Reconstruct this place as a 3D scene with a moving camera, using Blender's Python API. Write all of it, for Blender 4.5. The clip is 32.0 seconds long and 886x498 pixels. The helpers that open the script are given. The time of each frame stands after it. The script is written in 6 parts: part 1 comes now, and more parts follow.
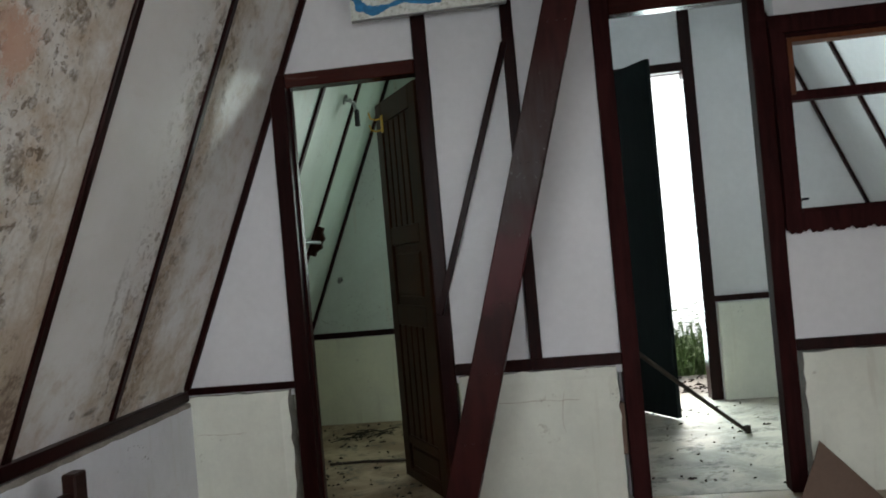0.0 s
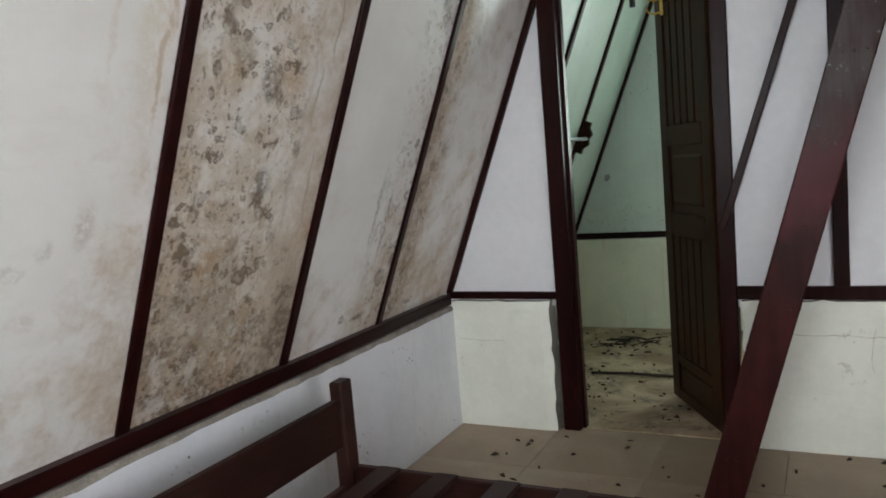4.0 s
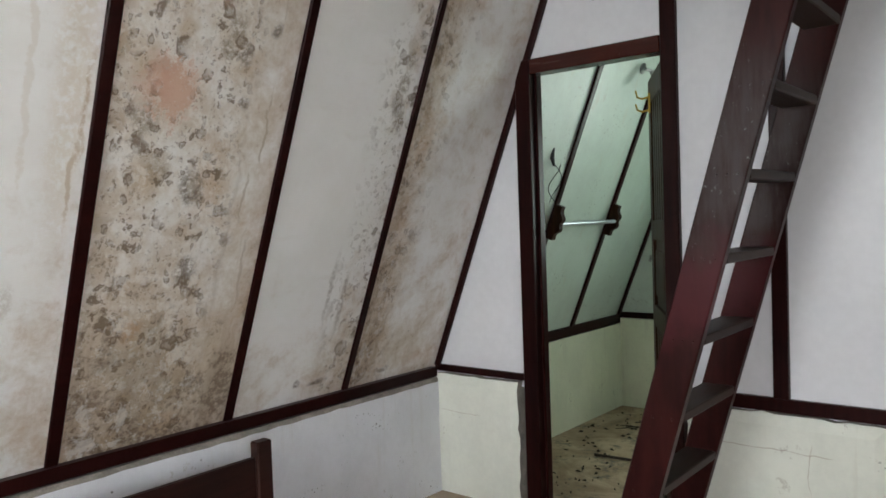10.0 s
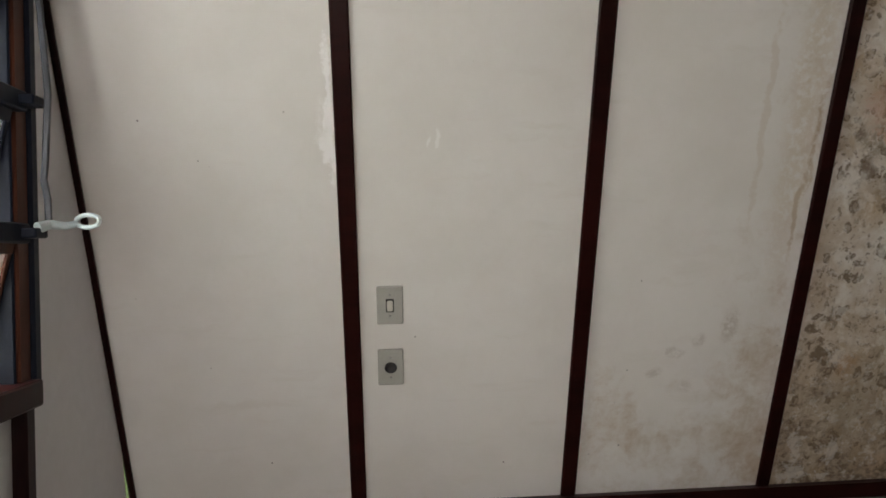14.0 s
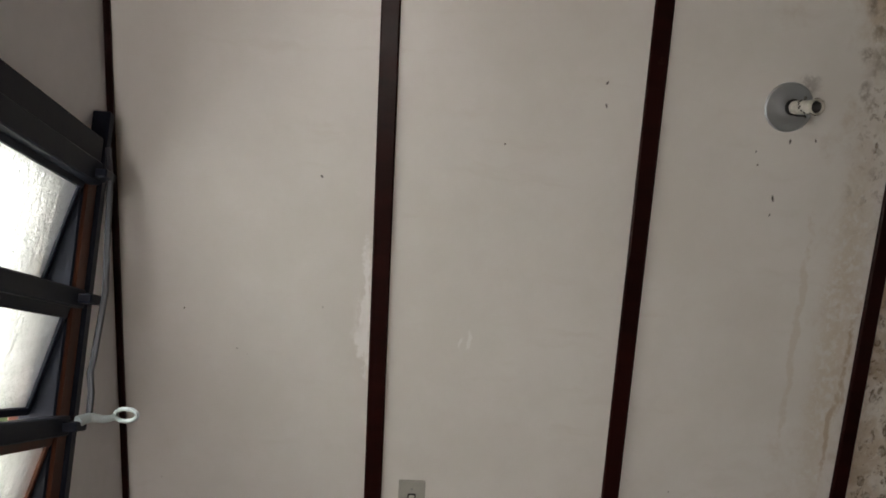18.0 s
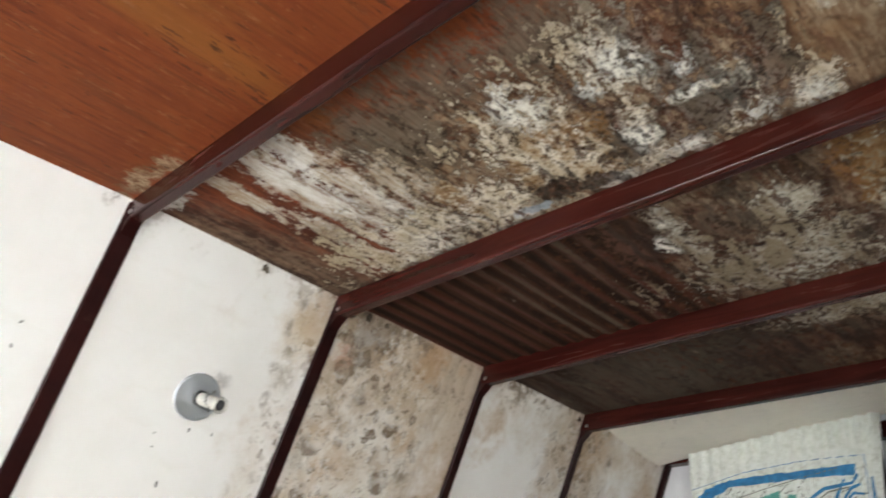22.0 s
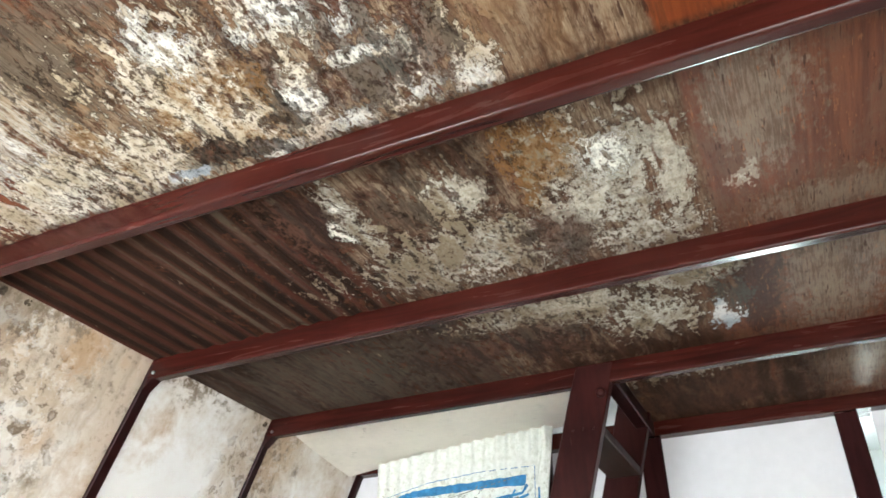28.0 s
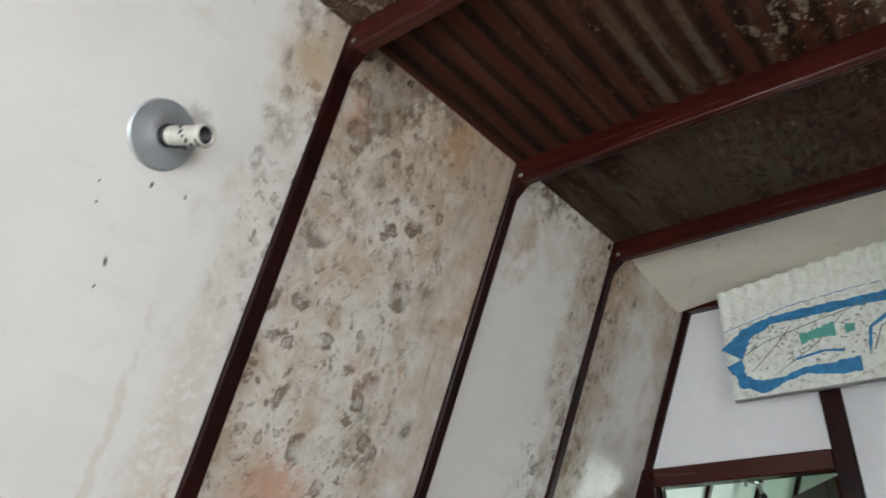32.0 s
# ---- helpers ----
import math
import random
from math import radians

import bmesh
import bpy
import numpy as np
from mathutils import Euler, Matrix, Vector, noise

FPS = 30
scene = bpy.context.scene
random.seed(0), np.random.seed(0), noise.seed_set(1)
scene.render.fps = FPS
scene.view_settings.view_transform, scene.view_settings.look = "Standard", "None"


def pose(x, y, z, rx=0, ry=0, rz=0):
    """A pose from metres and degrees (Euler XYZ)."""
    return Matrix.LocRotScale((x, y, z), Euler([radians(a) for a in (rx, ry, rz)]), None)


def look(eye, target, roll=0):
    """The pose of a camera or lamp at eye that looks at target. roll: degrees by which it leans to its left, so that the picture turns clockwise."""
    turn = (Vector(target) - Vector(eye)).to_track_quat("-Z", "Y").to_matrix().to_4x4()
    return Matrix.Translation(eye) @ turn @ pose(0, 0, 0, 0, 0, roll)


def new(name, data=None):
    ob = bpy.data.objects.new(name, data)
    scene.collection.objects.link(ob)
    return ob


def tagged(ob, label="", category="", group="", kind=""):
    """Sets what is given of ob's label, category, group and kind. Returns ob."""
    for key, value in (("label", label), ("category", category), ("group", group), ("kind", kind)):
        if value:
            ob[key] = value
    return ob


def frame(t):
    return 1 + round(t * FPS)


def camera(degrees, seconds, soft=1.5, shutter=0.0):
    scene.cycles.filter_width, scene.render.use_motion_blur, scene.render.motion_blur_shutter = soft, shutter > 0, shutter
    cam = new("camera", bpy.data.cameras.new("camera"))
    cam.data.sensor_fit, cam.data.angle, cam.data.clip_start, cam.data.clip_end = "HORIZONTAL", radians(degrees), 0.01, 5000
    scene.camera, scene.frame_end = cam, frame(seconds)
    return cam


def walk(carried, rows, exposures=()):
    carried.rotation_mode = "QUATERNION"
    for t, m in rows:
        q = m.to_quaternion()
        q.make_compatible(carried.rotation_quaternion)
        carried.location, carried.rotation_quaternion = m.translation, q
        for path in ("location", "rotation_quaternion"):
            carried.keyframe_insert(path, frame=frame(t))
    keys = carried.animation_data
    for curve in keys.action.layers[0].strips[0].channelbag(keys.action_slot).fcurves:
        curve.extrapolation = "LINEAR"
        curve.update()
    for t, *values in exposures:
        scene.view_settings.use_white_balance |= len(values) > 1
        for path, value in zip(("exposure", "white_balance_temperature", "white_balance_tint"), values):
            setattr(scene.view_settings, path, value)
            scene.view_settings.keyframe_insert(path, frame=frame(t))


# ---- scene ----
cam = camera(60.29, 32.0, soft=1.6, shutter=0.5)

PATH = [
    (0, 1.647, -3.361, 1.106, 6.72, 0.71, -5.08),
    (0.5, 1.644, -3.372, 1.107, 8.32, -0.42, -5.07),
    (1, 1.636, -3.398, 1.115, 9.16, -0.30, -5.48),
    (1.5, 1.633, -3.380, 1.116, 14.19, 1.30, -5.93),
    (2, 1.617, -3.292, 1.127, 24.48, 2.27, -5.51),
    (2.5, 1.606, -3.230, 1.144, 29.57, 1.12, -5.27),
    (4.5, 1.585, -3.048, 1.235, 25.22, -7.69, -3.72),
    (5, 1.625, -2.965, 1.263, 22.90, -6.26, -2.80),
    (5.5, 1.710, -2.867, 1.253, 22.20, -5.84, -3.04),
    (6, 1.814, -2.816, 1.270, 22.96, -4.95, -2.94),
    (6.5, 1.915, -2.858, 1.276, 27.04, -3.63, -2.10),
    (7, 2.025, -2.866, 1.293, 31.38, -2.92, -1.79),
    (7.5, 2.132, -2.759, 1.293, 34.56, -2.40, -2.14),
    (8, 2.211, -2.675, 1.292, 37.98, -2.02, -2.45),
    (8.5, 2.269, -2.675, 1.296, 39.39, -1.71, -2.75),
    (9, 2.332, -2.737, 1.296, 39.98, -1.74, -2.72),
    (9.5, 2.395, -2.836, 1.299, 39.76, -2.22, -2.36),
    (10, 2.420, -2.853, 1.314, 39.53, -2.15, -1.99),
    (10.5, 2.423, -2.807, 1.321, 39.83, -1.84, -1.64),
    (11, 2.402, -2.799, 1.331, 42.31, -1.42, -1.43),
    (11.5, 2.385, -2.824, 1.347, 51.04, -0.77, -1.52),
    (12, 2.364, -2.878, 1.358, 61.01, -0.31, -1.74),
    (12.5, 2.344, -3.007, 1.426, 69.12, -1.62, -1.35),
    (13, 2.361, -2.974, 1.408, 80.15, -1.10, -1.46),
    (13.5, 2.379, -3.042, 1.390, 83.13, -0.95, -1.97),
    (14, 2.338, -3.030, 1.360, 85.42, 0.39, -1.43),
    (14.5, 2.365, -3.008, 1.414, 86.20, -0.04, -0.50),
    (15, 2.347, -3.006, 1.451, 86.99, 1.44, 0.34),
    (15.5, 2.357, -3.007, 1.473, 87.51, 3.63, 0.95),
    (17.5, 2.388, -3.029, 1.527, 88.04, 7.98, 1.75),
    (18, 2.404, -3.031, 1.547, 87.97, 9.74, 2.40),
    (18.5, 2.409, -3.036, 1.567, 87.45, 10.44, 2.94),
    (19, 2.416, -3.039, 1.579, 86.21, 12.06, 3.33),
    (19.5, 2.390, -3.074, 1.561, 78.44, 16.26, 4.01),
    (20, 2.378, -3.088, 1.577, 69.31, 19.77, 4.92),
    (20.5, 2.399, -3.077, 1.606, 62.18, 22.70, 6.10),
    (21, 2.403, -3.066, 1.615, 55.86, 25.97, 5.90),
    (21.5, 2.407, -3.051, 1.636, 51.53, 27.55, 5.72),
    (22, 2.419, -3.028, 1.651, 45.89, 29.84, 5.10),
    (22.5, 2.442, -3.003, 1.665, 40.79, 31.69, 4.85),
    (23, 2.456, -2.987, 1.680, 36.82, 33.02, 4.05),
    (23.5, 2.463, -2.994, 1.691, 36.09, 34.56, 4.74),
    (24, 2.472, -2.993, 1.696, 35.56, 35.76, 5.22),
    (24.5, 2.476, -2.985, 1.703, 33.74, 36.85, 5.82),
    (25, 2.484, -2.967, 1.701, 29.84, 37.57, 4.68),
    (25.5, 2.493, -2.935, 1.695, 26.32, 36.50, 3.21),
    (26, 2.495, -2.894, 1.690, 24.54, 34.70, 1.98),
    (26.5, 2.488, -2.849, 1.684, 24.11, 33.53, 1.59),
    (28.5, 2.499, -2.754, 1.650, 27.43, 31.74, -1.29),
    (29, 2.497, -2.740, 1.628, 31.95, 30.26, -2.23),
    (29.5, 2.420, -2.736, 1.605, 33.55, 27.03, -2.38),
    (30, 2.244, -2.795, 1.617, 33.78, 27.31, -2.77),
    (30.5, 2.099, -2.845, 1.611, 33.48, 27.05, -3.69),
    (31, 1.914, -2.791, 1.593, 33.20, 26.10, -3.08),
    (31.5, 1.786, -2.697, 1.505, 35.30, 27.21, -2.44),
    (32, 1.660, -2.710, 1.512, 36.39, 26.06, -0.23),
]


def aim(x, y, z, yaw, pitch, roll):
    a, b = radians(yaw), radians(pitch)
    ahead = Vector((-math.sin(a) * math.cos(b), math.cos(a) * math.cos(b), math.sin(b)))
    return look((x, y, z), Vector((x, y, z)) + ahead, roll)


EXPOSURES = [
    (0, -0.88, 6500, 16), (1, -1.0, 6500, 16), (2, -1.0, 6700, 19), (2.5, -0.7, 6550, 17), (4.5, -0.2, 6450, 17), (5, -0.3, 6450, 17), (6, -0.3, 6400, 18), (7, -0.2, 6550, 19),
    (8, -0.05, 6500, 17), (9, 0.02, 6500, 16), (11, -0.33, 6550, 17), (12, -0.5, 6650, 17), (13, -0.45, 6750, 17), (14, -1.1, 7200, 18), (15, -1.4, 7350, 20), (18, -1.48, 7350, 20), (19, -1.32, 7250, 18),
    (20, -0.6, 6850, 17), (21, -0.1, 6700, 15), (22, 0.4, 6600, 15), (23, 0.7, 6500, 15), (24, 0.75, 6500, 14), (26, 1.45, 6400, 14), (29, 1.15, 6400, 14), (30, 0.45, 6450, 15), (31, 0.22, 6550, 15), (32, 0.05, 6400, 15)]
walk(cam, [(r[0], aim(*r[1:])) for r in PATH], EXPOSURES)

# ---- plan, in metres ----
K, ZL = 0.409, 0.618            # the slope's run per metre of rise, the ledge's height
W = 4.10                        # from west knee wall to east knee wall
YS, YN, YB = -3.78, 0.0, 1.95   # south wall, partition, back wall
ZC = 2.595                      # ceiling
BAYS = (0.0, -0.622, -1.211, -1.847, -2.474, -3.117, YS)


def sx(z):
    """x of the west slope's face at height z."""
    return K * (z - ZL)


# ---- world and light ----
world = bpy.data.worlds.new("sky")
scene.world = world
world.use_nodes = True
wn = world.node_tree.nodes
sky = wn.new("ShaderNodeTexSky")
sky.sky_type, sky.sun_disc = "NISHITA", False
sky.sun_elevation, sky.sun_rotation = radians(60), radians(9)
sky.air_density, sky.dust_density = 1.0, 4.0
world.node_tree.links.new(sky.outputs[0], wn["Background"].inputs[0])
wn["Background"].inputs[1].default_value = 0.15
sun = new("sun", bpy.data.lights.new("sun", "SUN"))
sun.data.energy, sun.data.angle, sun.data.color = 5.0, radians(4), (1.0, 0.97, 0.92)
sun.matrix_world = look((0, 0, 10), (-0.27, -1.71, 7.0))


def sky_lamp(name, at, to, w, h, watts, color):
    lamp = new(name, bpy.data.lights.new(name, "AREA"))
    lamp.data.shape, lamp.data.size, lamp.data.size_y = "RECTANGLE", w, h
    lamp.data.energy, lamp.data.color = watts, color
    lamp.matrix_world = look(at, to)
    return lamp


# added lamp for a doorway assumed at the south-east, out of view
sky_lamp("assumed_entrance_light", (2.95, -4.10, 1.05), (2.2, 0, 1.15), 0.85, 1.9, 24, (0.97, 1.0, 1.0))
# added lamp that brightens the west slope through a made-up open bay
east_lamp = sky_lamp("east_fill_light", (4.02, -3.45, 1.35), (0.3, -3.05, 1.30), 0.60, 1.15, 41, (0.97, 1.0, 1.0))
east_lamp.data.spread = radians(135)
sky_lamp("south_window_light", (1.22, -3.97, 1.62), (1.0, 0, 1.50), 1.2, 1.1, 70, (0.94, 1.0, 1.0))
sky_lamp("back_door_light", (2.45, 2.2, 1.2), (2.45, 0, 0.9), 0.6, 2.0, 100, (0.80, 1.0, 0.96))
sky_lamp("bath_window_light", (1.50, 2.15, 1.50), (0.90, 0, 1.50), 0.55, 0.75, 15, (0.80, 1.0, 0.88))
# added fill lamp; the back wall before it is solid, without a window
sky_lamp("kitchen_fill_light", (3.45, 2.15, 1.45), (3.2, 0, 1.3), 0.7, 0.7, 4, (0.88, 1.0, 0.97))


# ---- materials ----
class Sock:
    """A node socket that takes plain arithmetic."""

    def __init__(self, mat, out):
        self.m, self.o = mat, out

    def math(self, op, other=0.0, clamp=False):
        n = self.m.node_tree.nodes.new("ShaderNodeMath")
        n.operation, n.use_clamp = op, clamp
        link(self.m, self, n.inputs[0])
        link(self.m, other, n.inputs[1])
        return Sock(self.m, n.outputs[0])

    def __add__(self, b): return self.math("ADD", b)
    def __radd__(self, b): return self.math("ADD", b)
    def __sub__(self, b): return self.math("SUBTRACT", b)
    def __rsub__(self, b): return (self * -1.0) + b
    def __mul__(self, b): return self.math("MULTIPLY", b)
    def __rmul__(self, b): return self.math("MULTIPLY", b)
    def abs(self): return self.math("ABSOLUTE")
    def min(self, b): return self.math("MINIMUM", b)
    def max(self, b): return self.math("MAXIMUM", b)

    def step(self, a, b):
        """0 below a, 1 above b, smooth between; a may be above b."""
        n = self.m.node_tree.nodes.new("ShaderNodeMapRange")
        n.interpolation_type = "SMOOTHSTEP"
        lo, hi, f0, f1 = (a, b, 0.0, 1.0) if a < b else (b, a, 1.0, 0.0)
        link(self.m, self, n.inputs["Value"])
        for key, v in (("From Min", lo), ("From Max", hi), ("To Min", f0), ("To Max", f1)):
            n.inputs[key].default_value = v
        return Sock(self.m, n.outputs["Result"])


def link(mat, value, socket):
    if isinstance(value, Sock):
        mat.node_tree.links.new(value.o, socket)
    elif isinstance(value, tuple) and len(value) == 3 and socket.type == "RGBA":
        socket.default_value = (*value, 1)
    else:
        socket.default_value = value


def material(name):
    mat = bpy.data.materials.new(name)
    mat.use_nodes = True
    return mat


def bsdf(mat):
    return mat.node_tree.nodes["Principled BSDF"]


def coords(mat, kind="Object"):
    n = mat.node_tree.nodes.new("ShaderNodeTexCoord")
    return Sock(mat, n.outputs[kind])


def split_xyz(mat, vec):
    n = mat.node_tree.nodes.new("ShaderNodeSeparateXYZ")
    link(mat, vec, n.inputs[0])
    return [Sock(mat, n.outputs[i]) for i in range(3)]


def scaled(mat, vec, s, shift=(0, 0, 0)):
    n = mat.node_tree.nodes.new("ShaderNodeMapping")
    link(mat, vec, n.inputs[0])
    n.inputs["Location"].default_value = shift
    n.inputs["Scale"].default_value = s
    return Sock(mat, n.outputs[0])


def noise_tex(mat, vec, scale, detail=4.0, rough=0.55, distort=0.0):
    n = mat.node_tree.nodes.new("ShaderNodeTexNoise")
    link(mat, vec, n.inputs["Vector"])
    for key, v in (("Scale", scale), ("Detail", detail), ("Roughness", rough), ("Distortion", distort)):
        n.inputs[key].default_value = v
    return Sock(mat, n.outputs[0])


def cells(mat, vec, scale, feature="F1", out="Distance", jitter=1.0):
    n = mat.node_tree.nodes.new("ShaderNodeTexVoronoi")
    n.feature = feature
    link(mat, vec, n.inputs["Vector"])
    n.inputs["Scale"].default_value = scale
    n.inputs["Randomness"].default_value = jitter
    return Sock(mat, n.outputs[out])


def mix(mat, f, a, b):
    n = mat.node_tree.nodes.new("ShaderNodeMix")
    n.data_type = "RGBA"
    link(mat, f, n.inputs[0])
    link(mat, a, n.inputs[6])
    link(mat, b, n.inputs[7])
    return Sock(mat, n.outputs[2])


def bump(mat, height, strength, distance):
    n = mat.node_tree.nodes.new("ShaderNodeBump")
    link(mat, height, n.inputs["Height"])
    n.inputs["Strength"].default_value = strength
    n.inputs["Distance"].default_value = distance
    mat.node_tree.links.new(n.outputs[0], bsdf(mat).inputs["Normal"])


def finish(mat, color, rough, metal=0.0):
    link(mat, color, bsdf(mat).inputs["Base Color"])
    link(mat, rough, bsdf(mat).inputs["Roughness"])
    bsdf(mat).inputs["Metallic"].default_value = metal
    return mat


def random_of(mat):
    n = mat.node_tree.nodes.new("ShaderNodeObjectInfo")
    return Sock(mat, n.outputs["Random"])


def away(mat, vec, at, squash=(1, 1, 1)):
    """The distance from a place, with the axes squashed."""
    v = scaled(mat, vec, squash, tuple(-a * s for a, s in zip(at, squash)))
    n = mat.node_tree.nodes.new("ShaderNodeVectorMath")
    n.operation = "LENGTH"
    link(mat, v, n.inputs[0])
    return Sock(mat, n.outputs["Value"])


def plain(name, color, rough, vary=0.12, scale=8.0, relief=0.0, metal=0.0, gloss=0.5):
    """Paint, plastic or metal with blotches at two scales."""
    mat = material(name)
    v = coords(mat)
    a, b = noise_tex(mat, v, scale), noise_tex(mat, v, scale * 9)
    f = (a * 0.6 + b * 0.4).step(0.3, 0.75)
    dark = tuple(c * (1 - vary * 2) for c in color)
    finish(mat, mix(mat, f, dark, color), (a * 0.2) + (rough - 0.1), metal)
    bsdf(mat).inputs["Specular IOR Level"].default_value = gloss
    if relief:
        bump(mat, b, 0.35, relief)
    return mat


def stained_wood(name, light, dark, rough, grain=(40, 3, 3), wear=0.0, gloss=0.22):
    """Varnished wood whose grain runs along the axes with the small scale."""
    mat = material(name)
    v = coords(mat)
    g = noise_tex(mat, scaled(mat, v, grain), 1.0, 5.0, 0.6, 0.6)
    big = noise_tex(mat, v, 3.0)
    rnd = random_of(mat)
    f = (g * 0.75 + big * 0.35 + rnd * 0.12).step(0.35, 0.85)
    col = mix(mat, f, dark, light)
    if wear:
        w = noise_tex(mat, v, 22.0, 6.0, 0.7).step(0.66, 0.74) * wear
        col = mix(mat, w, col, (0.42, 0.33, 0.27))
    finish(mat, col, (g * 0.18) + (rough - 0.08))
    bsdf(mat).inputs["Specular IOR Level"].default_value = gloss
    bump(mat, g, 0.25, 0.0012)
    return mat


def warped(mat, vec, scale, amount):
    """The coordinates pushed about by noise."""
    n = mat.node_tree.nodes.new("ShaderNodeTexNoise")
    link(mat, vec, n.inputs["Vector"])
    n.inputs["Scale"].default_value, n.inputs["Detail"].default_value = scale, 4.0
    m = mat.node_tree.nodes.new("ShaderNodeVectorMath")
    m.operation = "MULTIPLY_ADD"
    mat.node_tree.links.new(n.outputs["Color"], m.inputs[0])
    m.inputs[1].default_value = (amount, amount, amount)
    link(mat, vec, m.inputs[2])
    return Sock(mat, m.outputs[0])


def slope_panel(name, tan=0.0, spots=0.0, foot=0.0, north=0.0, south=0.0, top=0.0, patches=(), y0=0.0, y1=0.0, clear=0.0, edge=0, high=0.0):
    """White-painted board with damp: tan all over, dark mould spots, and stains along its foot, side edges and top.
    clear: how wide a strip at its north edge is free of spots; edge: spots only towards the north (1) or south (-1) edge."""
    mat = material(name)
    v = coords(mat)
    _, y, z = split_xyz(mat, v)
    vw = warped(mat, v, 14.0, 0.05)
    wob = noise_tex(mat, v, 3.5, 6.0, 0.62)
    blot = noise_tex(mat, vw, 8.0, 8.0, 0.66, 0.3)
    fine = noise_tex(mat, v, 46.0, 6.0, 0.7)
    grit = noise_tex(mat, v, 170.0, 4.0, 0.7)
    streak = noise_tex(mat, scaled(mat, vw, (1, 30, 2.0)), 1.0, 5.0, 0.62)
    col = mix(mat, wob.step(0.3, 0.7), (0.75, 0.735, 0.70), (0.81, 0.80, 0.775))
    wipe = noise_tex(mat, scaled(mat, vw, (3, 3, 22)), 1.0, 5.0, 0.6)
    col = mix(mat, (wipe * 0.6 + wob * 0.4).step(0.55, 0.68) * 0.30, col, (0.66, 0.63, 0.57))
    damp = (blot * 0.0) + tan
    if foot:
        damp = damp + (z + wob * 0.8).step(1.75, 0.9) * foot
    if north:
        damp = damp + (y + wob * 0.30 - 0.15).step(y1 - 0.30, y1 - 0.02) * north
    if south:
        damp = damp + (y + wob * 0.26 - 0.13).step(y0 + 0.24, y0 + 0.02) * south
    if top:
        damp = damp + (z + wob * 0.6 - 0.3).step(2.15, 2.58) * top
    damp = damp.math("MINIMUM", 1.15)
    tone = (blot * 0.8 + fine * 0.25 + damp * 0.55).step(0.62, 1.02) * damp.step(0.02, 0.25)
    col = mix(mat, tone * 0.8, col, (0.46, 0.35, 0.235))
    warm = noise_tex(mat, v, 5.0, 4.0).step(0.52, 0.66) * tone
    col = mix(mat, warm * 0.5, col, (0.46, 0.30, 0.17))
    col = mix(mat, (streak * 0.75 + damp * 0.35).step(0.62, 0.85) * damp.step(0.1, 0.4) * 0.55, col, (0.31, 0.235, 0.16))
    dirt = (fine * 0.6 + blot * 0.55 + damp * 0.25).step(0.80, 0.96) * damp.step(0.15, 0.5)
    col = mix(mat, dirt * 0.85, col, (0.19, 0.14, 0.10))
    if spots:
        field = (blot * 0.0) + 1.0
        if clear:
            field = (y + wob * 0.16 - 0.08).step(y1 - clear + 0.05, y1 - clear - 0.07)
        if edge > 0:
            field = (y + wob * 0.2 - 0.1).step(y1 - 0.24, y1 - 0.08) if not high else (y + wob * 0.14 - 0.07).step(y1 - 0.14, y1 - 0.055)
        if edge < 0:
            field = (y + wob * 0.2 - 0.1).step(y0 + 0.30, y0 + 0.10)
        if high:
            field = field * (z + wob * 0.3 - 0.15).step(high, high + 0.25)
        near = warped(mat, warped(mat, v, 13.0, 0.07), 45.0, 0.03)
        for s, r in ((5.5, 0.40), (9.0, 0.42)):
            halo = (cells(mat, scaled(mat, near, (1, 1, 0.9), (s * 1.7, s, 0)), s) + (fine - 0.5) * 0.25 + (blot - 0.5) * 0.4).step(r, r - 0.16) * noise_tex(mat, v, s * 0.4, 3.0).step(0.46, 0.54) * field
            col = mix(mat, halo * min(0.62, spots * 0.50), col, mix(mat, blot.step(0.42, 0.60), (0.33, 0.235, 0.14), (0.50, 0.385, 0.26)))
        for s, r, k in ((8.0, 0.30, 0.9), (12.0, 0.34, 1.0), (20.0, 0.36, 0.95), (36.0, 0.37, 0.75), (70.0, 0.36, 0.5)):
            d = cells(mat, scaled(mat, near, (1, 1, 0.9), (s, s * 0.37, 0)), s) + (fine - 0.5) * 0.35
            keep = noise_tex(mat, v, s * 0.45, 3.0).step(0.47, 0.56) * field
            ring = (d.step(r, r - 0.10) - d.step(r - 0.08, r - 0.22) * 0.6) * keep
            col = mix(mat, (ring * (k * spots)).math("MINIMUM", 0.85), col, (0.145, 0.096, 0.055))
        bare = noise_tex(mat, vw, 17.0, 7.0, 0.72).step(0.50, 0.60) * field
        col = mix(mat, bare * 0.5 * min(spots, 1.0), col, (0.76, 0.735, 0.69))
    if top:
        rim = (z + wob * 0.16 - 0.08).step(2.49, 2.60)
        col = mix(mat, (blot * 0.6 + fine * 0.4 + rim * 0.10).step(0.57, 0.66) * rim * min(1.0, top * 2.2), col, (0.17, 0.125, 0.08))
    for at, r, paint, force, tall in patches:
        d = away(mat, vw, (at[0] + 0.025, at[1] + 0.025, at[2] + 0.025), (0.5 / tall, 1, 0.85 / tall)) + (fine - 0.5) * r * 2.2 + (blot - 0.5) * r * 1.8 + (grit - 0.5) * r * 0.8
        col = mix(mat, d.step(r * 1.15, r * 0.45) * (force if r < 0.012 else fine.step(0.20, 0.42) * force if r > 0.06 else fine.step(0.36, 0.58) * force), col, paint)
    specks = (cells(mat, v, 13.0) + (grit - 0.5) * 0.05).step(0.045, 0.020) * noise_tex(mat, v, 4.0).step(0.53, 0.58)
    col = mix(mat, specks * 0.85, col, (0.13, 0.11, 0.095))
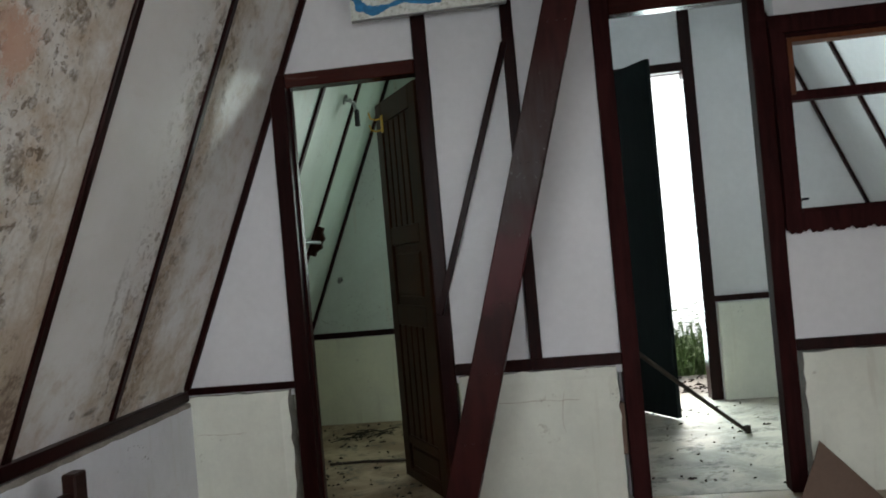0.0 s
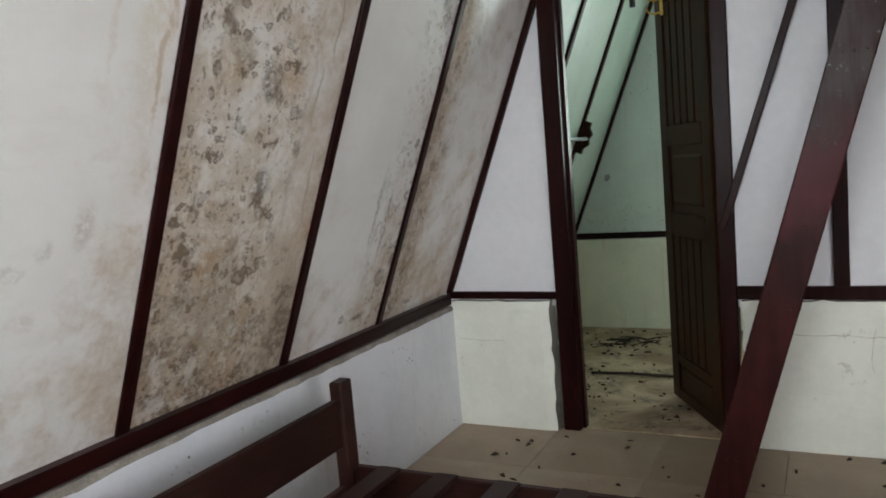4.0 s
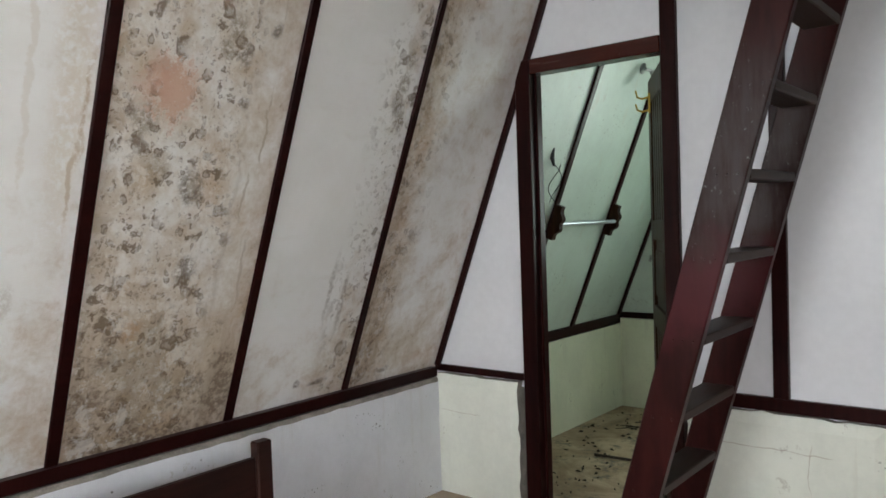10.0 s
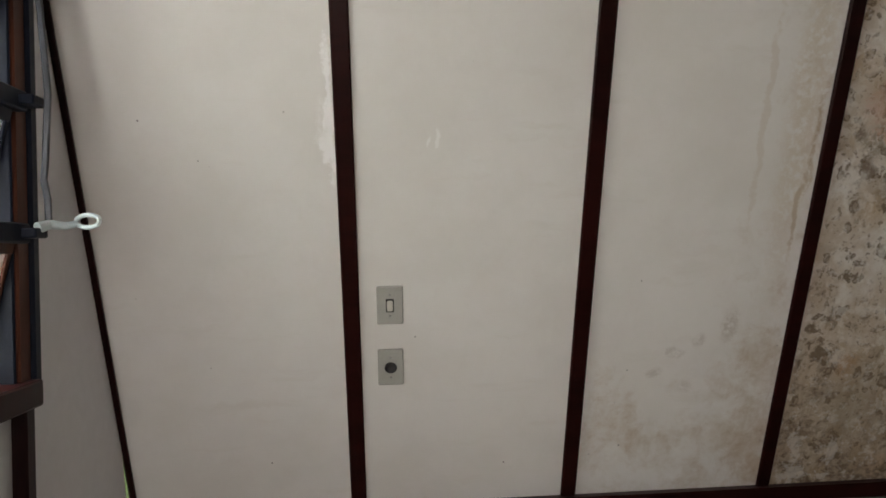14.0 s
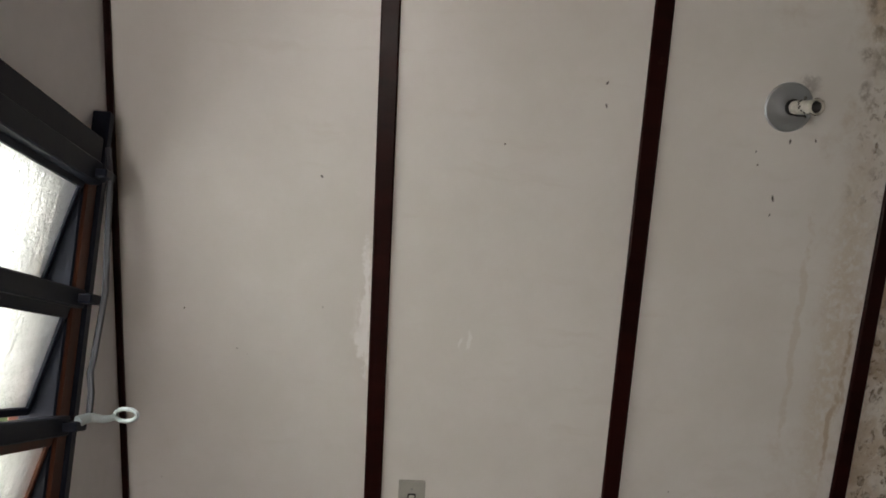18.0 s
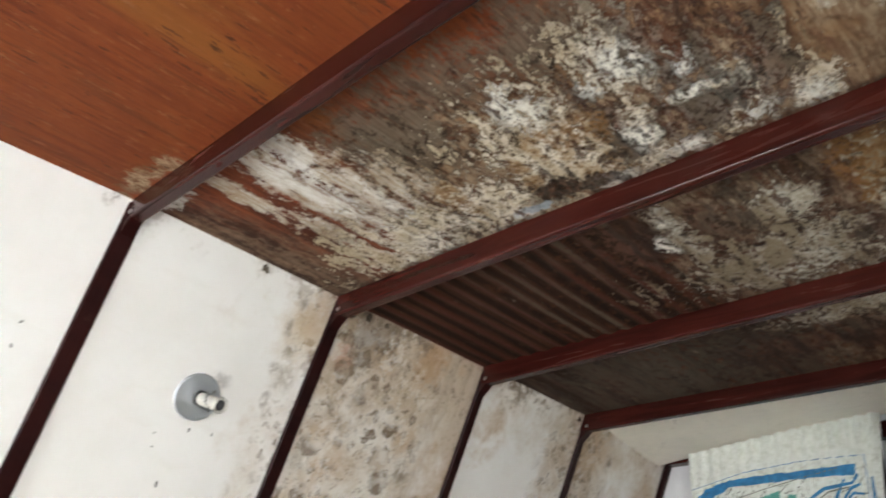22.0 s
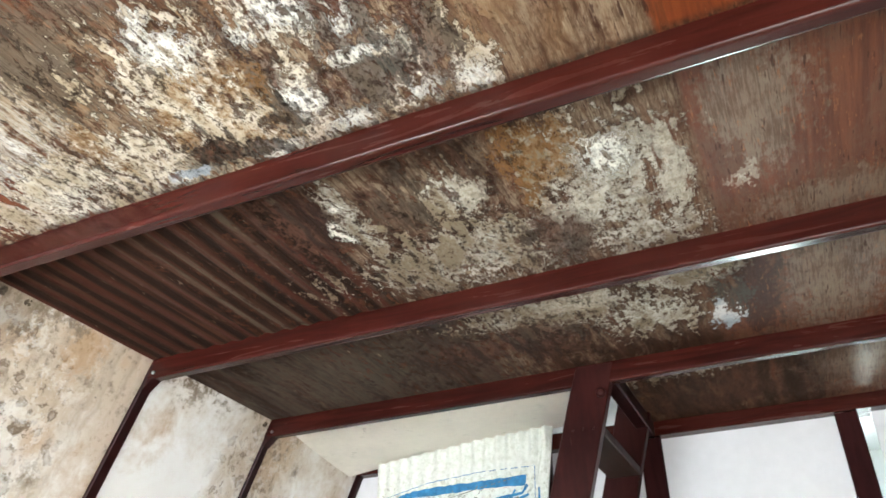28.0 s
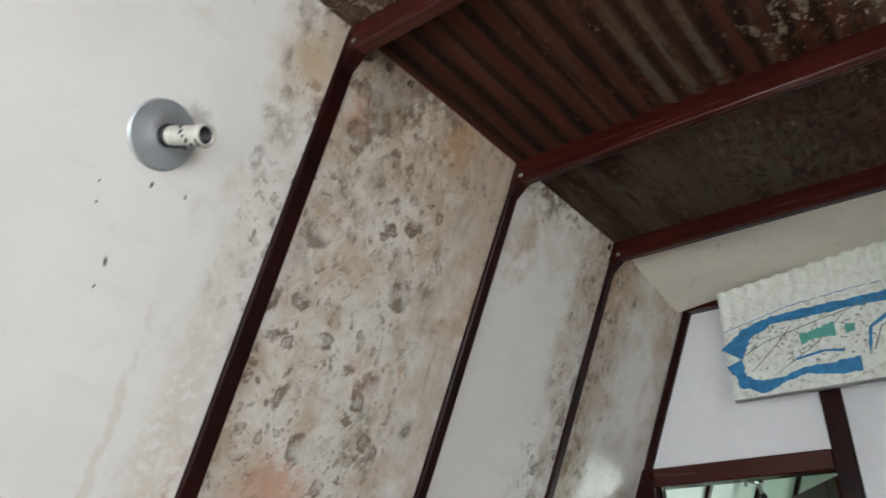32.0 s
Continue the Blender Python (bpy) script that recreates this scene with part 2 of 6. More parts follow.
    finish(mat, col, (tone * 0.3) + (wob * 0.10) + (dirt * 0.2) + 0.28)
    bump(mat, (fine * tone * 0.7) + (wob * 0.35) + (dirt * 0.3) + (grit * 0.04), 0.35, 0.005)
    return mat


def moldy_ceiling(name, lo, hi, west=0.0, east=9.0):
    """Varnished plywood between two beams, grain along y: soaked and blackened in the north-west, crusted white along the third beam."""
    mat = material(name)
    zero = Sock(mat, mat.node_tree.nodes.new("ShaderNodeValue").outputs[0])
    zero.o.default_value = 0.0
    v = coords(mat)
    x, y, _ = split_xyz(mat, v)
    wob = noise_tex(mat, v, 2.6, 6.0, 0.62) - 0.5
    wob2 = noise_tex(mat, v, 11.0, 6.0, 0.68) - 0.5
    vw = warped(mat, v, 9.0, 0.06)
    grain = noise_tex(mat, scaled(mat, v, (85, 4.5, 1)), 1.0, 6.0, 0.65)
    wide = noise_tex(mat, scaled(mat, v, (14, 1.0, 1)), 1.0, 4.0, 0.55)
    comb = noise_tex(mat, scaled(mat, vw, (26, 5, 1)), 1.0, 8.0, 0.70)
    hair = noise_tex(mat, scaled(mat, v, (190, 14, 1)), 1.0, 5.0, 0.7)
    blot = noise_tex(mat, vw, 7.0, 8.0, 0.68)
    crumb = noise_tex(mat, scaled(mat, v, (1.4, 0.8, 1)), 42.0, 7.0, 0.72)
    xx, yy = x + wob * 0.30 + wob2 * 0.14, y + wob * 0.24 + wob2 * 0.16
    ragged = (crumb - 0.5) * 4.2 + (comb - 0.5) * 3.6 + (blot - 0.5) * 2.6

    def patch(*spots):
        """1 inside ragged patches (x, y, half width, half length), 0 outside."""
        d = None
        for px, py, rx, ry in (p for p in spots if lo - 0.05 < p[1] < hi + 0.02 and west - 0.25 < p[0] < east + 0.25):
            one = away(mat, vw, (px + 0.03, py + 0.03, 0), (1 / rx, 1 / ry, 0))
            d = one if d is None else d.min(one)
        return zero + 9.0 if d is None else d * 0.8 + ragged

    broad = noise_tex(mat, scaled(mat, v, (4.5, 0.6, 1), (3.1, 0, 0)), 1.0, 4.0, 0.6)
    ply = mix(mat, (grain * 0.55 + wide * 0.35 + blot * 0.35).step(0.42, 0.84), (0.125, 0.026, 0.010), (0.235, 0.060, 0.017))
    ply = mix(mat, broad.step(0.50, 0.66) * 0.55, ply, (0.255, 0.098, 0.022))
    ply = mix(mat, (broad * 0.6 + comb * 0.5).step(0.47, 0.36) * 0.55, ply, (0.105, 0.030, 0.016))
    ply = mix(mat, (wide * 0.6 + grain * 0.5).step(0.60, 0.68) * 0.5, ply, (0.062, 0.019, 0.010))
    if lo > -1.9:
        ply = mix(mat, 0.85, ply, mix(mat, (grain * 0.6 + wide * 0.5).step(0.42, 0.68), (0.062, 0.017, 0.011), (0.165, 0.050, 0.026)))
    bright = x.step(2.432, 2.440) * (xx + y * 0.22).step(2.11, 1.97) * y.step(-1.96, -2.10)
    ply = mix(mat, bright * 0.75 * (grain * 0.5 + 0.7), ply, (0.37, 0.102, 0.013))
    scum = (blot * 0.6 + comb * 0.45).step(0.50, 0.66) if lo > -1.9 else zero
    ply = mix(mat, (scum * 0.6) + (0.25 if lo > -1.9 else 0.0), ply, (0.125, 0.075, 0.052))
    if lo > -1.9:
        eastern = patch((2.74, -1.28, 0.16, 0.05), (2.56, -1.62, 0.05, 0.12), (2.66, -0.92, 0.08, 0.20), (2.76, -1.05, 0.06, 0.12), (2.34, -0.36, 0.26, 0.16), (2.16, -0.45, 0.16, 0.12), (2.75, -0.35, 0.20, 0.16)).step(1.7, 0.7)
        ply = mix(mat, eastern * 0.75, ply, mix(mat, (hair * 0.5 + blot * 0.5).step(0.40, 0.60), (0.105, 0.072, 0.050), (0.25, 0.20, 0.15)))
        murk = patch((2.495, -0.95, 0.045, 0.24)).step(1.5, 0.8)
        ply = mix(mat, murk * 0.8, ply, (0.042, 0.020, 0.015))
    # soaked wood, bay by bay
    end = x + wob2 * 0.03
    soak4 = yy.step(-2.46, -2.20) * end.step(2.446, 2.434) if -2.6 < lo < -2.4 else zero
    soak3 = end.step(2.46, 2.44) if -1.9 < lo < -1.8 else zero
    soak2 = xx.step(2.50, 2.40) if -1.3 < lo < -1.2 else zero
    soak1 = xx.step(2.75, 2.50) if lo > -0.7 else zero
    soak = soak4.max(soak3).max(soak2).max(soak1)
    dark = mix(mat, (wide * 0.5 + grain * 0.6).step(0.44, 0.70), (0.020, 0.010, 0.007), (0.072, 0.030, 0.018))
    brown = mix(mat, (wide * 0.45 + comb * 0.6).step(0.40, 0.66), (0.070, 0.034, 0.018), (0.275, 0.165, 0.085)) if lo < -2.0 else mix(mat, (wide * 0.45 + comb * 0.6).step(0.42, 0.68), (0.026, 0.012, 0.008), (0.12, 0.056, 0.034))
    base = mix(mat, soak4.max(soak3 * xx.step(1.60, 1.75)).max(soak1 * 0.8).max(soak2 * xx.step(1.7, 1.9) * 0.6), dark, brown)
    col = mix(mat, soak * 0.96, ply, base)
    # rust-red and black-brown veneer in the west of the fourth bay
    rust = yy.step(-2.52, -2.44) * xx.step(1.48, 1.16) if -2.6 < lo < -2.4 and east < 2.0 else zero
    col = mix(mat, rust * 0.9, col, mix(mat, (grain * 0.5 + comb * 0.5).step(0.42, 0.62), (0.070, 0.018, 0.010), (0.205, 0.052, 0.021)))
    black_edge = rust * (xx + (y + 2.4) * -0.22).step(0.96, 0.80)
    col = mix(mat, black_edge * 0.85, col, mix(mat, (comb * 0.6 + crumb * 0.4).step(0.42, 0.60), (0.030, 0.017, 0.012), (0.19, 0.135, 0.092)))
    # grey film over the soaked wood, combed with the grain
    g4 = soak4 * xx.step(1.10, 1.22) * (0.35 + 0.65 * xx.step(1.38, 1.55)) * (comb * 0.55 + blot * 0.45 + yy.step(-2.40, -2.0) * 0.05).step(0.50, 0.62)
    g3 = soak3 * xx.step(1.60, 1.76) * (comb * 0.5 + blot * 0.5).step(0.46, 0.60)
    g2 = soak2 * (comb * 0.6 + blot * 0.4).step(0.47, 0.64) * (xx.step(1.5, 1.85) * 0.6 + 0.25)
    g1 = soak1 * (comb * 0.5 + blot * 0.5).step(0.50, 0.66) * 0.5
    film = g4.max(g3).max(g2).max(g1) * (1.0 - xx.step(2.0, 2.2) * 0.25)
    col = mix(mat, film * 0.8, col, mix(mat, hair.step(0.38, 0.62), (0.15, 0.098, 0.062), (0.36, 0.285, 0.20)))
    green = patch((1.49, -2.25, 0.13, 0.15), (1.63, -2.30, 0.09, 0.09), (1.87, -2.30, 0.11, 0.08), (1.90, -1.60, 0.10, 0.10), (1.30, -0.92, 0.20, 0.20)).step(1.25, 0.5)
    col = mix(mat, green * (0.75 if lo < -2.0 else 0.4), col, mix(mat, hair.step(0.4, 0.65), (0.085, 0.07, 0.05), (0.16, 0.135, 0.10)))
    # veneer lifted in narrow waves; tinted crests, and troughs shaded dark in the colour
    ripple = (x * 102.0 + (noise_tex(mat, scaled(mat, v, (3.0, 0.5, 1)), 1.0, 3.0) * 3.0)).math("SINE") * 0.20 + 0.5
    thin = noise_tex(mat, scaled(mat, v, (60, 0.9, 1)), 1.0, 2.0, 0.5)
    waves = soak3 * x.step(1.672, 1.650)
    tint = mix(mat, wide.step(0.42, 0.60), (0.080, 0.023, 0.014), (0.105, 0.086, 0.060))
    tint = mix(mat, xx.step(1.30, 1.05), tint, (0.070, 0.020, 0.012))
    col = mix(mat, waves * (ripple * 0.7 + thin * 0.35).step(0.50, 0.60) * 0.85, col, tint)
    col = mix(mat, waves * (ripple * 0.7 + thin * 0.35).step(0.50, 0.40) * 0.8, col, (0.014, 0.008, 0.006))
    nick = (crumb * 0.6 + hair * 0.5).step(0.67, 0.71) * soak3.max(soak2) * xx.step(1.8, 1.6)
    col = mix(mat, nick * 0.5, col, (0.26, 0.20, 0.15))
    dusk = soak2 * xx.step(1.85, 1.65)
    col = mix(mat, dusk * (comb * 0.5 + wide * 0.5).step(0.40, 0.60) * 0.7, col, (0.078, 0.068, 0.054))
    # pale film: long streaks at the west, cream crust along the third beam
    streak = patch((1.16, -2.24, 0.040, 0.22), (1.27, -2.12, 0.035, 0.22), (1.20, -2.06, 0.03, 0.12), (1.36, -2.02, 0.05, 0.12), (1.07, -2.06, 0.020, 0.10), (1.03, -2.34, 0.018, 0.10)).step(1.30, 0.75)
    vein = (comb * 0.6 + grain * 0.5).step(0.57, 0.64)
    col = mix(mat, streak * (0.88 - vein * 0.6), col, mix(mat, (hair * 0.5 + blot * 0.5).step(0.42, 0.58), (0.36, 0.265, 0.175), (0.62, 0.575, 0.50)))
    gleam = patch((1.162, -2.31, 0.016, 0.12), (1.188, -2.18, 0.022, 0.12), (1.205, -2.02, 0.018, 0.06), (1.245, -2.37, 0.03, 0.05), (1.285, -2.05, 0.014, 0.10), (0.90, -2.42, 0.05, 0.015)).step(1.15, 0.85)
    col = mix(mat, gleam * (0.80 - vein * 0.6), col, mix(mat, hair.step(0.40, 0.58), (0.52, 0.47, 0.40), (0.74, 0.73, 0.70)))
    if lo < -3.0:
        corner = patch((0.90, -2.515, 0.075, 0.022), (0.985, -2.51, 0.05, 0.018)).step(1.2, 0.8)
        col = mix(mat, corner * 0.85, col, mix(mat, crumb.step(0.42, 0.58), (0.16, 0.085, 0.042), (0.42, 0.33, 0.22)))
    shore = patch((1.20, -1.94, 0.17, 0.10), (1.45, -1.95, 0.16, 0.09), (1.68, -2.06, 0.11, 0.15), (1.80, -1.97, 0.12, 0.12), (1.93, -2.18, 0.07, 0.10), (2.04, -1.98, 0.09, 0.11),
                  (2.14, -1.91, 0.05, 0.06), (1.98, -1.36, 0.28, 0.10), (2.28, -1.52, 0.11, 0.20), (2.30, -1.31, 0.14, 0.07), (1.73, -1.62, 0.03, 0.14), (1.96, -1.62, 0.04, 0.06), (2.00, -1.01, 0.20, 0.09),
                  (2.22, -0.90, 0.12, 0.09), (2.34, -1.08, 0.10, 0.06), (2.25, -0.50, 0.09, 0.06))
    crust = shore.step(0.96, 0.90) * soak
    col = mix(mat, shore.step(1.20, 1.02) * soak * 0.55, col, (0.045, 0.026, 0.018))
    pepper = (noise_tex(mat, scaled(mat, v, (1.25, 0.9, 1)), 58.0, 5.0, 0.68) + (blot - 0.5) * 0.25).step(0.575, 0.60)
    cream = mix(mat, (blot * 0.55 + comb * 0.5).step(0.44, 0.62), (0.50, 0.41, 0.285) if lo < -2.0 else (0.24, 0.19, 0.13), (0.86, 0.81, 0.70) if lo < -2.0 else (0.62, 0.59, 0.52))
    col = mix(mat, crust * 0.92, col, cream)
    grit = noise_tex(mat, scaled(mat, v, (1.3, 0.8, 1)), 125.0, 3.0, 0.6).step(0.565, 0.595)
    col = mix(mat, crust * grit * 0.75, col, (0.20, 0.14, 0.09))
    col = mix(mat, crust * pepper * 0.88, col, (0.085, 0.048, 0.028))
    rose = patch((1.97, -1.97, 0.10, 0.05), (2.00, -2.14, 0.06, 0.13), (1.82, -2.05, 0.025, 0.10), (2.13, -1.36, 0.06, 0.08), (1.62, -1.63, 0.05, 0.12), (1.80, -0.87, 0.20, 0.07), (2.10, -2.02, 0.03, 0.12)).step(1.15, 0.85)
    col = mix(mat, rose * 0.8 * soak, col, mix(mat, comb.step(0.4, 0.6), (0.030, 0.017, 0.014), (0.115, 0.055, 0.036)))
    ochre = patch((1.737, -2.067, 0.060, 0.055), (1.77, -1.93, 0.035, 0.03), (2.20, -1.67, 0.08, 0.06), (1.40, -2.02, 0.03, 0.05), (2.12, -1.62, 0.03, 0.10), (1.58, -2.0, 0.02, 0.05)).step(1.2, 0.9)
    col = mix(mat, ochre * 0.7 * crumb.step(0.40, 0.52), col, (0.23, 0.115, 0.036))
    # solid white lumps
    lumps = patch((1.683, -2.205, 0.026, 0.030), (1.847, -2.143, 0.028, 0.030), (1.925, -2.168, 0.045, 0.050), (1.712, -2.165, 0.040, 0.045), (1.711, -2.240, 0.022, 0.024), (2.134, -2.299, 0.016, 0.045), (2.056, -1.910, 0.042, 0.032), (1.895, -1.893, 0.045, 0.028), (1.736, -1.885, 0.05, 0.02), (1.859, -1.975, 0.03, 0.02),
                  (2.145, -1.902, 0.032, 0.038), (1.997, -2.108, 0.025, 0.05), (1.98, -2.03, 0.055, 0.018), (1.84, -1.975, 0.022, 0.045), (1.50, -1.890, 0.034, 0.016),
                  (1.722, -1.672, 0.018, 0.020), (1.682, -1.57, 0.018, 0.035), (2.28, -1.60, 0.05, 0.07)).step(0.86, 0.78)
    lumps = lumps * (crumb * 0.7 + comb * 0.4).step(0.50, 0.54)
    col = mix(mat, lumps, col, mix(mat, blot.step(0.5, 0.62), (0.86, 0.83, 0.75), (0.80, 0.81, 0.78)))
    pale = patch((2.318, -2.070, 0.036, 0.036), (2.203, -2.181, 0.022, 0.022), (2.32, -2.171, 0.025, 0.022), (2.39, -1.54, 0.045, 0.13), (1.997, -1.59, 0.03, 0.05), (2.516, -1.420, 0.024, 0.034),
                 (2.02, -0.47, 0.05, 0.05), (2.25, -2.09, 0.04, 0.03), (2.20, -1.46, 0.06, 0.05), (2.10, -1.05, 0.09, 0.04)).step(1.0, 0.75)
    col = mix(mat, pale * (0.30 + 0.5 * crumb.step(0.46, 0.56)), col, (0.58, 0.53, 0.44))
    slate = patch((2.235, -2.190, 0.05, 0.05), (1.592, -1.915, 0.045, 0.030), (2.42, -0.90, 0.04, 0.10), (2.388, -2.08, 0.03, 0.06), (1.803, -1.944, 0.025, 0.03), (2.054, -2.005, 0.03, 0.05)).step(1.15, 0.8)
    col = mix(mat, slate * (0.45 + 0.4 * hair.step(0.6, 0.4)), col, (0.068, 0.064, 0.055))
    if -2.6 < lo < -2.4:
        # black patches, and a dark fringe towards the third beam
        black_marks = patch((1.615, -1.925, 0.034, 0.022), (1.70, -1.90, 0.05, 0.012)).step(1.1, 0.85).max(y.step(-1.886, -1.866) * (comb * 0.6 + blot * 0.5).step(0.46, 0.58))
        col = mix(mat, black_marks * 0.85, col, mix(mat, crumb.step(0.45, 0.6), (0.018, 0.010, 0.007), (0.085, 0.036, 0.020)))
    blue = patch((2.40, -0.82, 0.030, 0.05), (1.503, -1.896, 0.028, 0.010), (1.545, -1.888, 0.020, 0.008)).step(1.1, 0.9)
    col = mix(mat, blue * 0.85, col, mix(mat, blot.step(0.45, 0.6), (0.40, 0.46, 0.52), (0.80, 0.80, 0.78)))
    pock = (noise_tex(mat, scaled(mat, vw, (1.5, 0.8, 1)), 30.0, 8.0, 0.74) * 0.75 + comb * 0.35).step(0.585, 0.615) * soak * xx.step(1.15, 1.3) * (1.0 - xx.step(2.05, 2.2) * 0.7)
    col = mix(mat, pock * 0.8, col, mix(mat, blot.step(0.42, 0.58), (0.024, 0.013, 0.009), (0.11, 0.042, 0.021)))
    gash = (comb * 0.7 + wide * 0.4).step(0.63, 0.70) * soak * xx.step(1.05, 1.2)
    col = mix(mat, gash * 0.65, col, (0.115, 0.040, 0.020))
    tick = (hair * 0.8 + crumb * 0.4).step(0.735, 0.76) * (blot * 0.6 + comb * 0.5).step(0.50, 0.62)
    col = mix(mat, tick * 0.6 * soak4.max(scum).max(rust), col, (0.62, 0.52, 0.38))
    lines = (hair * 0.7 + blot * 0.35).step(0.56, 0.66) * (0.9 - soak)
    col = mix(mat, lines * 0.55, col, (0.075, 0.020, 0.010))
    nicks = noise_tex(mat, scaled(mat, v, (120, 16, 1)), 1.0, 3.0, 0.6)
    col = mix(mat, (nicks * 0.8 + blot * 0.3).step(0.66, 0.70) * (1.0 - crust) * 0.75, col, (0.045, 0.016, 0.010))
    col = mix(mat, (nicks * 0.8 + wide * 0.25).step(0.375, 0.345) * (1.0 - crust) * (0.5 if -2.6 < lo < -2.4 else 0.12), col, (0.42, 0.27, 0.15))
    fleck = (hair * 0.7 + crumb * 0.45).step(0.66, 0.70) * (0.9 - soak)
    col = mix(mat, fleck * 0.4, col, (0.40, 0.17, 0.07))
    finish(mat, col, (soak * 0.25) + (crust * 0.1) + (grain * 0.12) + 0.56)
    bsdf(mat).inputs["Specular IOR Level"].default_value = 0.10
    bump(mat, (crust * 0.25) - (pock * 0.4) + (lumps * 0.5) - (crust * pepper * 0.5) - (crust * grit * 0.25) + (waves * thin * 0.5) + (hair * 0.10) + (crumb * soak * 0.3) + (streak * 0.15), 0.9, 0.012)
    return mat


def dab(y, z, r, paint, force=0.8, tall=1.0):
    return ((sx(z), y, z), r, paint, force, tall)


